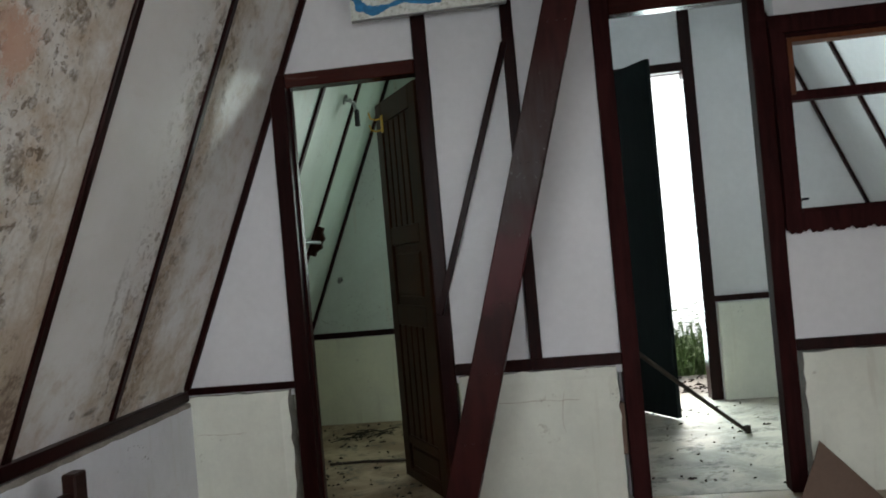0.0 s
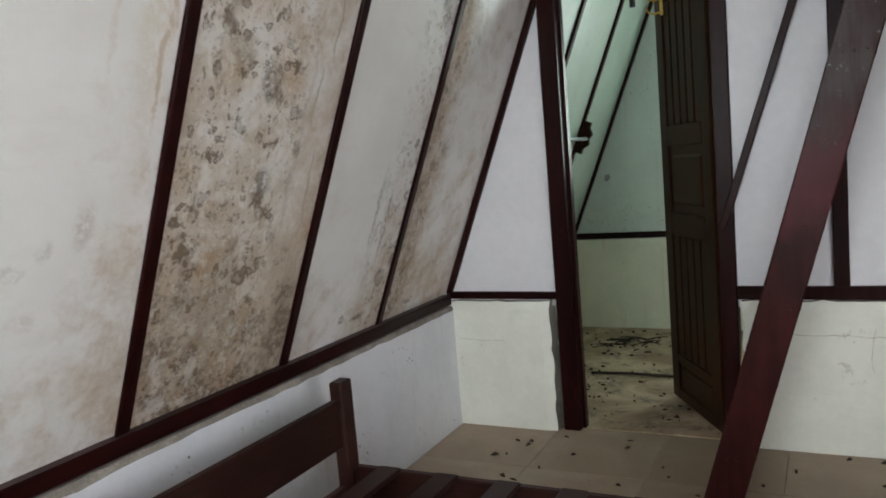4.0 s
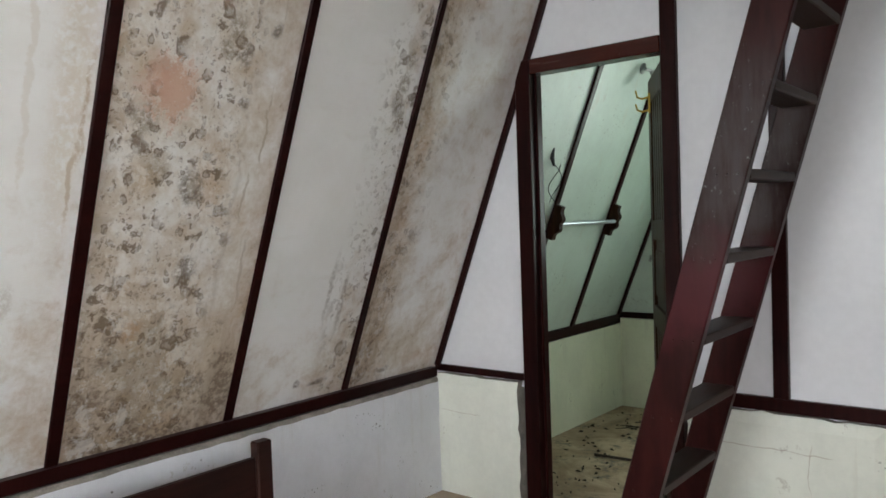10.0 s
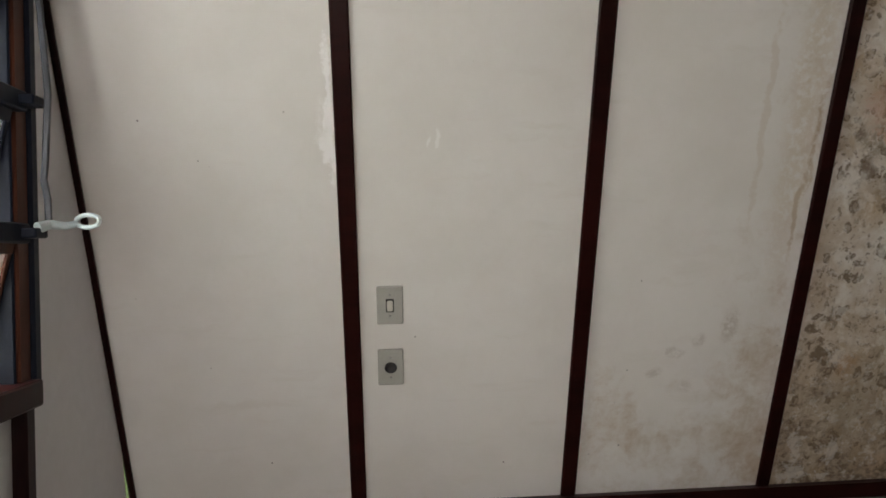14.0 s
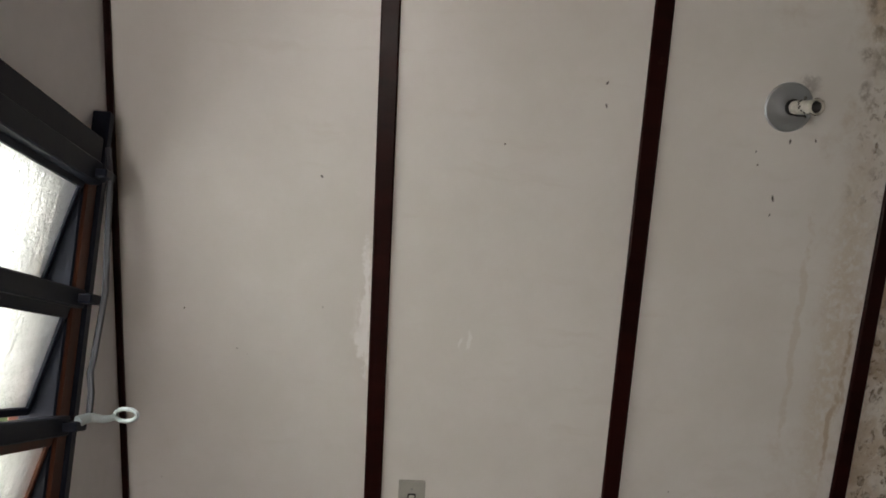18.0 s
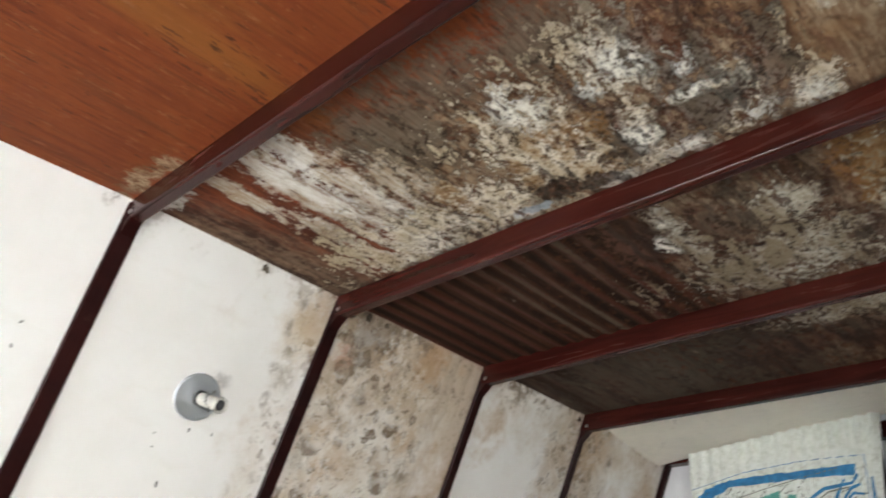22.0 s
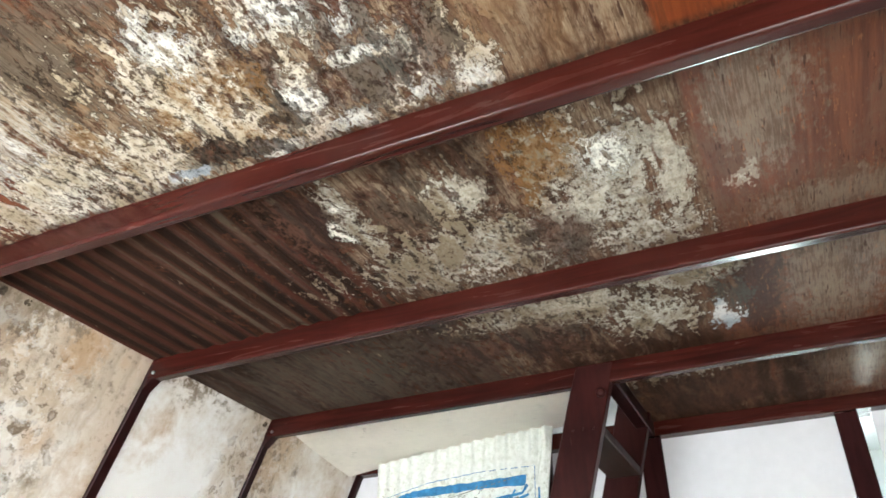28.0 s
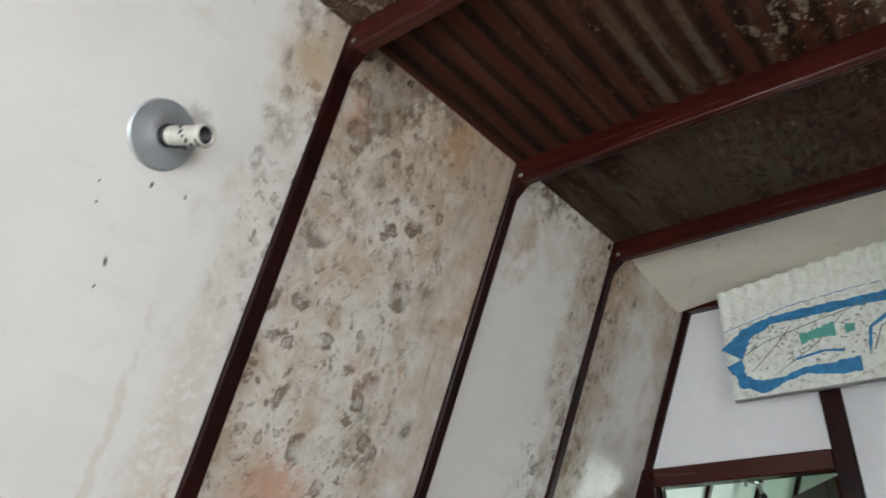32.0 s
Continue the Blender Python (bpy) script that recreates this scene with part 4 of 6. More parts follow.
def add_tube(bm, points, r, sides=8, taper=None):
    """A round bar along points."""
    pts = [Vector(p) for p in points]
    rings = []
    for i, p in enumerate(pts):
        d = (pts[min(i + 1, len(pts) - 1)] - pts[max(i - 1, 0)]).normalized()
        a = d.orthogonal().normalized()
        b = d.cross(a)
        rr = r if taper is None else r + (taper - r) * i / (len(pts) - 1)
        ring = [bm.verts.new(p + (a * math.cos(t) + b * math.sin(t)) * rr) for t in (2 * math.pi * k / sides for k in range(sides))]
        if rings:
            shift = min(range(sides), key=lambda s: (ring[s].co - rings[-1][0].co - (p - pts[i - 1])).length)
            ring = ring[shift:] + ring[:shift]
            for k in range(sides):
                bm.faces.new((rings[-1][k], rings[-1][(k + 1) % sides], ring[(k + 1) % sides], ring[k]))
        rings.append(ring)
    bm.faces.new(rings[0][::-1]), bm.faces.new(rings[-1])


def tube(points, r, sides=8, taper=None):
    bm = bmesh.new()
    add_tube(bm, points, r, sides, taper)
    bmesh.ops.recalc_face_normals(bm, faces=bm.faces)
    return bm


def lathe(profile, m, sides=28):
    """A turned body: (radius, height) pairs about the local z of m."""
    bm = bmesh.new()
    rings = []
    for r, h in profile:
        rings.append([bm.verts.new(m @ Vector((r * math.cos(t), r * math.sin(t), h))) for t in (2 * math.pi * k / sides for k in range(sides))])
    for a, b in zip(rings, rings[1:]):
        for k in range(sides):
            bm.faces.new((a[k], a[(k + 1) % sides], b[(k + 1) % sides], b[k]))
    bm.faces.new(rings[0][::-1]), bm.faces.new(rings[-1])
    bmesh.ops.recalc_face_normals(bm, faces=bm.faces)
    for f in bm.faces:
        f.smooth = len(f.verts) == 4
    return bm


SLOPE_OUT = Vector((1, 0, -K)).normalized()     # out of the west slope, into the room
SLOPE_UP = Vector((K, 0, 1)).normalized()


def on_slope(y, z, out=0.0):
    """A place on the west slope at height z, out metres off its face."""
    return Vector((sx(z), y, z)) + SLOPE_OUT * out


def slope_board(y0, y1, z0, z1, t0, t1, bevel=0.0, mirror=False):
    """A board on the slope between two heights, from t0 to t1 off its face."""
    bm = bmesh.new()
    o = SLOPE_OUT
    pts = []
    for y in (y0, y1):
        for z in (z0, z1):
            for t in (t0, t1):
                p = Vector((sx(z), y, z)) + o * t
                pts.append(bm.verts.new((W - p.x if mirror else p.x, p.y, p.z)))
    for f in ((0, 1, 3, 2), (4, 6, 7, 5), (0, 4, 5, 1), (2, 3, 7, 6), (0, 2, 6, 4), (1, 5, 7, 3)):
        bm.faces.new([pts[i] for i in f])
    bmesh.ops.recalc_face_normals(bm, faces=bm.faces)
    if bevel:
        bmesh.ops.bevel(bm, geom=bm.edges[:], offset=bevel, segments=1, affect="EDGES", clamp_overlap=True)
    return bm


# ---- sloping west wall of the room: six boards, battens between them, ledge beam ----
wall_west = thing("wall_west", "sloping wall of white boards, mouldy, with dark red battens", "wall", kind="structure")
ZT = 2.66
for i in range(6):
    y1, y0 = BAYS[i], BAYS[i + 1]
    part("panel", slope_board(y0 + 0.001, y1 - 0.001, ZL - 0.04, ZT, -0.03, 0.0), M_PANEL[min(i, 4)], wall_west)
for y, half in zip(BAYS[1:6], (0.017, 0.019, 0.021, 0.023, 0.023)):
    part("batten", slope_board(y - half, y + half, ZL - 0.03, ZC - 0.012, 0.0, 0.014, 0.004), M_TRIM, wall_west)
part("batten", slope_board(-0.020, 0.006, ZL - 0.01, ZC - 0.012, 0.0, 0.028, 0.005), M_TRIM, wall_west)
part("batten", slope_board(YS - 0.004, YS + 0.014, 0.10, ZC - 0.012, 0.0, 0.018, 0.005), M_TRIM, wall_west)
part("ledge_beam", box(-0.05, 0.030, YS, YN - 0.03, ZL - 0.062, ZL - 0.016, 0.004), M_TRIM, wall_west)

knee_west = thing("knee_wall_west", "low cream plaster wall with a broken top edge", "wall", kind="structure")
bm = bmesh.new()
steps = 60
rows_k = []
for i in range(steps + 1):
    y = YS + (YN - YS) * i / steps
    n = noise.noise((y * 3.1, 0.3, 0)) * 0.006
    c = noise.noise((y * 17.0, 1.7, 0)) * 0.009
    rows_k.append([bm.verts.new(p) for p in ((0.040 + n * 0.4, y, -0.05), (0.040 + n, y, 0.28), (0.040 + n * 0.5, y, ZL - 0.084 + c), (0.030 + c, y, ZL - 0.068 + c * 0.4), (-0.06, y, ZL - 0.063), (-0.06, y, -0.05))])
for a, b in zip(rows_k, rows_k[1:]):
    for k in range(5):
        f = bm.faces.new((a[k], a[k + 1], b[k + 1], b[k]))
        f.material_index = 1 if k in (2, 3) else 0
bmesh.ops.recalc_face_normals(bm, faces=bm.faces)
part("plaster", bm, [M_KNEE, M_RAW], knee_west)

# ---- partition to the north, with the bathroom door, the hall door and the kitchen window ----
wall_north = thing("wall_north", "white panelled partition with dark red posts and rails", "wall", kind="structure")
RAIL0, RAIL1 = 0.585, 0.632


def north_panel(points):
    part("panel", prism(points, 0.004, 0.05), M_PAINT, wall_north)


def es(z):
    return W - sx(z)


north_panel([(-0.02, 0.55), (0.53, 0.55), (0.53, 1.95), (sx(1.95) - 0.03, 1.95)])
north_panel([(sx(1.95) - 0.03, 1.95), (1.20, 1.95), (1.20, ZC + 0.05), (sx(ZC) - 0.02, ZC + 0.05)])
north_panel([(1.255, 0.55), (1.596, 0.55), (1.596, ZC + 0.05), (1.255, ZC + 0.05)])
north_panel([(1.640, 0.55), (1.985, 0.55), (1.985, ZC + 0.05), (1.640, ZC + 0.05)])
north_panel([(2.05, 2.22), (2.64, 2.22), (2.64, ZC + 0.05), (2.05, ZC + 0.05)])
north_panel([(2.704, 0.60), (es(0.6) + 0.02, 0.60), (es(1.12) + 0.02, 1.12), (2.704, 1.12)])
north_panel([(2.74, 1.96), (es(1.96) + 0.02, 1.96), (es(ZC) + 0.02, ZC + 0.05), (2.74, ZC + 0.05)])
north_panel([(3.62, 1.12), (es(1.12) + 0.02, 1.12), (es(1.96) + 0.02, 1.96), (3.62, 1.96)])
for x0, x1, z0, z1 in ((1.196, 1.259, 0.0, ZC), (1.592, 1.645, RAIL1, ZC), (1.981, 2.057, 0.0, ZC), (2.630, 2.700, 0.0, ZC)):
    part("post", box(x0, x1, -0.020, 0.062, z0, z1, 0.004), M_POST if x0 > 1.9 else M_TRIM, wall_north)
part("rail", box(0.0, 0.526, -0.014, 0.055, 0.580, 0.612, 0.003), M_TRIM, wall_north)
part("rail", box(1.259, 1.981, -0.016, 0.055, RAIL0, RAIL1 + 0.003, 0.003), M_TRIM, wall_north)
part("rail", box(2.702, es(0.6), -0.016, 0.055, RAIL0 + 0.005, RAIL1 + 0.005, 0.003), M_TRIM, wall_north)
part("top_beam", box(sx(ZC), es(ZC), -0.045, 0.06, ZC - 0.050, ZC + 0.01, 0.004), M_TRIM_X, wall_north)
part("lintel", box(2.057, 2.630, -0.018, 0.06, 2.090, 2.175, 0.004), M_TRIM_X, wall_north)


def rough_plaster(x0, x1, z1, face, back, seed, name="plaster"):
    """A low plaster block with worn edges towards its two ends and top."""
    bm = bmesh.new()
    nx, nz = max(4, int((x1 - x0) / 0.04)), 14
    grid = {}
    for i in range(nx + 1):
        for j in range(nz + 1):
            x, z = x0 + (x1 - x0) * i / nx, -0.02 + (z1 + 0.02) * j / nz
            edge = min(i, nx - i) == 0 or j == nz
            w = noise.noise((x * 5, z * 5, seed)) * 0.004
            jag = noise.noise((x * 21, z * 21, seed + 4)) * 0.010 if edge else 0
            grid[i, j] = bm.verts.new((x + (jag if i in (0, nx) else 0), face + w + (0.010 if edge else 0), z + (jag if j == nz else 0)))
    for i in range(nx):
        for j in range(nz):
            bm.faces.new((grid[i, j], grid[i + 1, j], grid[i + 1, j + 1], grid[i, j + 1]))
    ring = [e for e in bm.edges if e.is_boundary]
    out = bmesh.ops.extrude_edge_only(bm, edges=ring)
    for v in (g for g in out["geom"] if isinstance(g, bmesh.types.BMVert)):
        v.co.y = back
    for f in (g for g in out["geom"] if isinstance(g, bmesh.types.BMFace)):
        f.material_index = 1
    bmesh.ops.recalc_face_normals(bm, faces=bm.faces)
    return part(name, bm, [M_PLASTER, M_RAW], wall_north)


rough_plaster(0.02, 0.500, 0.574, -0.045, 0.06, 1.0)
rough_plaster(1.275, 1.955, 0.580, -0.035, 0.06, 2.0)
rough_plaster(2.722, es(0.58) + 0.03, 0.585, -0.035, 0.06, 3.0)
part("torn_strip", box(1.945, 1.975, -0.020, 0.03, 0.20, 0.42, 0.003), M_CARD, wall_north, "bare torn strip beside the hall doorway")

# diagonal lath on the partition, behind the stair
lath = tagged(part("wall_lath", beam((1.215, -0.030, 0.86), (1.600, -0.030, 2.02), 0.028, 0.030, (0, -1, 0)), M_TRIM), "thin dark red lath nailed diagonally to the wall", "lath")

# ---- bathroom door ----
door_1 = thing("door_1", "bathroom doorway with dark red frame and brown panelled door, ajar", "door", kind="structure")
part("jamb", box(0.526, 0.600, -0.024, 0.064, 0.0, 2.0, 0.004), M_TRIM, door_1)
part("head", box(0.600, 1.196, -0.022, 0.062, 1.936, 2.0, 0.004), M_TRIM_X, door_1)
part("jamb_stop", box(0.600, 0.612, 0.020, 0.060, 0.0, 1.936, 0.002), M_TRIM, door_1)


def grooved_leaf(length, height, mat, parent, m):
    """A framed door leaf: grooved boards above and below a small square panel."""
    t = 0.035
    body = bmesh.new()
    for a in ((0, 0.085, 0, height), (length - 0.085, length, 0, height), (0.085, length - 0.085, 0, 0.05), (0.085, length - 0.085, 0.18, 0.22), (0.085, length - 0.085, height - 0.11, height),
              (0.085, length - 0.085, 0.78, 0.88), (0.085, length - 0.085, 1.18, 1.27)):
        add_box(body, a[0], a[1], -t / 2, t / 2, a[2], a[3], 0.003, m)
    leaf = part("leaf", body, mat, parent)
    n = 5
    step = (length - 0.17) / n
    for z0, z1 in ((0.22, 0.78), (1.27, height - 0.11)):
        for k in range(n):
            part("board", box(0.085 + k * step + 0.007, 0.085 + (k + 1) * step - 0.007, -0.011, 0.011, z0, z1, 0.004, m), mat, leaf)
    part("backing", box(0.085, length - 0.085, -0.004, 0.004, 0.05, height - 0.11, 0, m), mat, leaf)
    part("bottom_panel", box(0.105, length - 0.105, -0.012, 0.012, 0.066, 0.164, 0.008, m), mat, leaf)
    part("square_panel", box(0.115, length - 0.115, -0.014, 0.014, 0.92, 1.14, 0.010, m), mat, leaf)
    return leaf


hinge = Matrix.Translation((1.190, 0.060, 0.012)) @ Matrix.Rotation(math.atan2(0.50, -0.288), 4, "Z")
grooved_leaf(0.560, 1.915, M_LEAF, door_1, hinge)

# hook hung over the top rail of the door leaf
hook = thing("coat_hook", "yellow plastic double hook on the bathroom door", "hook")
hx = hinge @ Vector((0.45, 0.024, 1.80))
side = (hinge.to_3x3() @ Vector((0, 1, 0))).normalized()
tip = (hinge.to_3x3() @ Vector((1, 0, 0))).normalized()
part("plate", box(-0.012, 0.012, -0.004, 0.004, -0.045, 0.045, 0.003, Matrix.Translation(hx) @ hinge.to_3x3().to_4x4()), M_YELLOW, hook)
for dz, up in ((0.028, 0.035), (-0.03, 0.03)):
    p = hx + Vector((0, 0, dz))
    part("prong", tube([p, p + side * 0.03 + tip * 0.012 + Vector((0, 0, -0.006)), p + side * 0.05 + tip * 0.024 + Vector((0, 0, 0.004)), p + side * 0.056 + tip * 0.032 + Vector((0, 0, up))], 0.005, 8, 0.004), M_YELLOW, hook)

# ---- hall door casing and kitchen window with scalloped trim ----
window_1 = thing("window_1", "serving window with dark red frame and scalloped trim", "window", kind="structure")
X0, X1, Z0, Z1 = 2.775, 3.60, 1.160, 1.880


def scallop(length, depth, pitch, seed):
    """Outline of a board with a waved lower edge."""
    pts = [(0, depth), (length, depth)]
    n = int(length / pitch * 8)
    for i in range(n + 1):
        s = length * (1 - i / n)
        ph = (s / pitch) % 1.0
        pts.append((s, 0.016 * abs(math.sin(math.pi * ph)) ** 0.7 * -1 + 0.016 + 0.005 * math.sin(6 * math.pi * ph)))
    return pts


for a, z, flip, wide in ((2.70, 1.080, 1, 0.085), (2.70, 1.992, -1, 0.075)):
    pts = [(a + p, z + flip * q) for p, q in scallop(0.96, wide, 0.085, 0)]
    part("scalloped_board", prism(pts, -0.044, -0.022), M_POST, window_1)
pts = [(2.765 - q, 1.165 + p) for p, q in scallop(0.77, 0.063, 0.075, 0)]
part("scalloped_board", prism(pts, -0.046, -0.024), M_POST, window_1)
part("window_frame", box(2.700, X0, -0.020, 0.060, 1.10, 2.0, 0.003), M_POST, window_1)
part("window_frame", box(X1, 3.66, -0.020, 0.060, 1.10, 2.0, 0.003), M_POST, window_1)
part("window_frame", box(X0, X1, -0.020, 0.060, 1.10, Z0, 0.003), M_POST, window_1)
part("window_frame", box(X0, X1, -0.020, 0.060, Z1 + 0.02, 2.0, 0.003), M_POST, window_1)
part("lining", box(X0, X0 + 0.022, -0.018, 0.055, 1.66, Z1 + 0.02, 0.002), M_ORANGE, window_1, "bare orange wood lining")
part("lining", box(X0 + 0.022, X1, -0.018, 0.055, Z1, Z1 + 0.02, 0.002), M_ORANGE, window_1, "bare orange wood lining")
part("transom", box(X0 + 0.001, X1, -0.012, 0.050, 1.635, 1.675, 0.003), M_POST, window_1)
part("window_sill", box(X0, X1, -0.030, 0.060, Z0, Z0 + 0.022, 0.004), M_POST, window_1)
part("catch", box(X0 + 0.005, X0 + 0.03, -0.022, 0.0, 1.215, 1.225, 0.002), M_IRON, window_1)

# ---- ceiling and its beams ----
bm = bmesh.new()


def ceiling_patch(x0, x1, y0, y1, z0, slot, sag=0.0, step=0.06, wave=0.0, dip=(0.0, 0.0)):
    n, m = max(2, int((x1 - x0) / step)), max(2, int((y1 - y0) / 0.08))
    g = {}
    for i in range(n + 1):
        for j in range(m + 1):
            x, y = x0 + (x1 - x0) * i / n, y0 + (y1 - y0) * j / m
            u, w = i / n, j / m
            bend = 0.020 * noise.noise((x * 4, y * 1.5, 3))
            ripple = wave * math.sin((x + bend) * 102) * (0.6 + 0.8 * noise.noise((x * 7, y * 1.2, 5))) * min(1.0, 6 * u, 9 * (1 - u))
            d = sag * (math.sin(math.pi * w) * 0.4 + 0.6 * w) * (0.35 + 0.65 * (1 - u) ** 2) + ripple + (dip[0] * (1 - w) + dip[1] * w) * (1 - u) ** 4 + 0.002 * noise.noise((x * 3, y * 3, 0))
            g[i, j] = bm.verts.new((x, y, z0 - d))
    for i in range(n):
        for j in range(m):
            f = bm.faces.new((g[i, j], g[i, j + 1], g[i + 1, j + 1], g[i + 1, j]))
            f.material_index = slot


for i in range(1, 6):
    if i == 2:
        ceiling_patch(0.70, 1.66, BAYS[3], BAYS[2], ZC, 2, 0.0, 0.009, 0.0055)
        ceiling_patch(1.66, 3.42, BAYS[3], BAYS[2], ZC, 2)
    elif i == 3:
        ceiling_patch(0.70, 1.46, BAYS[4], BAYS[3], ZC, 3, dip=(0.008, 0.002))
        ceiling_patch(1.46, 3.42, BAYS[4], BAYS[3], ZC, 6)
    else:
        ceiling_patch(0.70, 3.42, BAYS[i + 1], BAYS[i], ZC, min(i, 4), dip={4: (0.028, 0.008), 5: (0.020, 0.024)}.get(i, (0.0, 0.0)))
n, m = 34, 12
g = {}
for i in range(n + 1):
    for j in range(m + 1):
        u, w = i / n, j / m
        drop = (0.044 - 0.076 * u + 0.012 * math.sin(math.pi * min(1.0, u * 3))) * w ** 1.5 + 0.022 * (max(0.0, 0.16 - u) / 0.16) ** 1.5 * w + 0.012 * math.sin(math.pi * w)
        g[i, j] = bm.verts.new((0.74 + 1.12 * u, -0.605 + 0.55 * w, ZC + 0.006 - drop + 0.003 * noise.noise((u * 9, w * 4, 2))))
for i in range(n):
    for j in range(m):
        bm.faces.new((g[i, j], g[i, j + 1], g[i + 1, j + 1], g[i + 1, j])).material_index = 5
ceiling_patch(2.02, 3.42, BAYS[1], 0.06, ZC, 0)
ceiling = tagged(part("ceiling", bm, M_CEIL + [M_IVORY, M_CEIL_EAST]), "varnished plywood ceiling, blackened and crusted with white mould", "ceiling", kind="structure")
beams = thing("ceiling_beams", "dark red ceiling beams", "beam", kind="structure")
BEAM_W, BEAM_H = 0.017, 0.062     # half width, height below the ceiling


def ceiling_beam(y):
    """A bar from slope to slope whose lower edges are rounded over."""
    r, w, top = 0.007, BEAM_W, ZC + 0.004
    arc = [(w - r + r * math.sin(a), ZC - BEAM_H + r - r * math.cos(a)) for a in (0.0, 0.4, 0.8, 1.2, math.pi / 2)]
    outline = [(y + p, q) for p, q in arc] + [(y + w, top), (y - w, top)] + [(y - p, q) for p, q in reversed(arc)]
    return prism(outline, sx(ZC - 0.05) - 0.015, es(ZC - 0.05) + 0.02, "x")


for y in BAYS[1:6]:
    part("beam", ceiling_beam(y), M_TRIM_X, beams)
    part("gusset", prism([(sx(ZC - 0.056) + 0.010, ZC - 0.056), (sx(ZC - 0.05) + 0.040, ZC - 0.056), (sx(ZC - 0.095) + 0.012, ZC - 0.095)], y - 0.016, y + 0.016), M_TRIM, beams)
    part("bolt", lathe([(0.0, 0.0), (0.006, 0.0), (0.005, 0.003), (0.0, 0.004)], Matrix.Translation((sx(ZC - 0.06) + 0.035, y - BEAM_W - 0.001, ZC - 0.045)) @ Matrix.Rotation(radians(90), 4, "X"), 10), M_STEEL, beams)
part("beam", box(sx(ZC) - 0.01, es(ZC) + 0.01, YS - 0.01, YS + 0.04, ZC - 0.05, ZC + 0.004, 0.005), M_TRIM_X, beams)
# added slab that seals the stairwell and back rooms against the sky
loft = tagged(part("closing_slab", box(-0.2, W + 0.2, YS - 0.2, YB + 0.2, 2.95, 3.0), M_PAINT), "plain white slab added to close the rooms from above", "ceiling", kind="structure")
part("upstand", box(0.5, 3.6, 0.062, 0.11, ZC + 0.02, 2.96), M_PAINT, wall_north)

# ---- ladder stair ----
stair = thing("ladder_stair", "steep open stair of dark red planks, worn, leading to the loft", "stair")


def stair_x(z):
    return 1.182 + 0.290 * z


for y0, y1 in ((-0.640, -0.604), (-0.150, -0.114)):
    top = ZC + (0.0 if y0 < -0.3 else 0.25)
    part("stringer", prism([(stair_x(0) , 0.0), (stair_x(0) + 0.121, 0.0), (stair_x(top) + 0.121, top), (stair_x(top), top)], y0, y1, "y", 0.004), M_STAIR, stair)
for k in range(10):
    z = 0.205 + 0.2455 * k
    if z > 2.45:
        break
    a = stair_x(z)
    tread = part("tread", box(a + 0.004, a + 0.116, -0.606, -0.148, z - 0.030, z, 0.004), M_TREAD, stair)
    for dx in (0.030, 0.060, 0.092):
        part("bolt", lathe([(0.0, 0.0), (0.0036, 0.0), (0.003, 0.0015), (0.0, 0.0025)], Matrix.Translation((a + dx, -0.6405, z - 0.015)) @ Matrix.Rotation(radians(90), 4, "X"), 8), M_STAIR, tread)
part("header", box(2.0, 2.045, -0.60, 0.0, ZC - 0.05, ZC + 0.2, 0.004), M_TRIM, stair)
part("cap_bolt", lathe([(0.0, 0.0), (0.014, 0.0), (0.014, 0.012), (0.006, 0.016)], Matrix.Translation((stair_x(2.5) + 0.10, -0.640, 2.50)) @ Matrix.Rotation(radians(90), 4, "X"), 12), M_STAIR, stair)

# ---- warped map board below the ceiling ----
board = thing("map_board", "warped white map board with faded blue river", "map")
bw, bh = 0.710, 0.395
lean = Matrix.Translation((1.3055, -0.080, 2.196)) @ Matrix.Rotation(radians(-4.2), 4, "Y") @ Matrix.Rotation(radians(1), 4, "X")


def map_point(u, v, out=0.0):
    ripple = 0.020 * math.sin(u * 92 + math.sin(u * 9)) * max(0.0, v - 0.50) * (0.5 + u) + 0.012 * (v - 0.5) ** 2
    cut = max(0.0, u) ** 8
    side = bw * (u - 0.5) - 0.036 * cut + v * (0.030 + 0.035 * u + 0.027 * cut)
    return lean @ Vector((side, -0.022 - ripple - out, v * (0.385 + 0.065 * u) - 0.048 * u))


def print_point(u, v, out):
    """A point of the printed map, which keeps to the lower part of the sheet."""
    return map_point(u, v * (0.345 + 0.105 * u) / (0.385 + 0.065 * u), out)


bm = bmesh.new()
nu, nv = 130, 16
front = {(i, j): bm.verts.new(map_point(i / nu, j / nv)) for i in range(nu + 1) for j in range(nv + 1)}
for i in range(nu):
    for j in range(nv):
        bm.faces.new((front[i, j], front[i + 1, j], front[i + 1, j + 1], front[i, j + 1]))
rim = [e for e in bm.edges if e.is_boundary]
out = bmesh.ops.extrude_edge_only(bm, edges=rim)
back = [g for g in out["geom"] if isinstance(g, bmesh.types.BMVert)]
push = lean.to_3x3() @ Vector((0, 0.010, 0))
for v in back:
    v.co += push
bmesh.ops.contextual_create(bm, geom=[e for e in bm.edges if e.is_boundary])
bmesh.ops.recalc_face_normals(bm, faces=bm.faces)
part("sheet", bm, M_MAP, board)


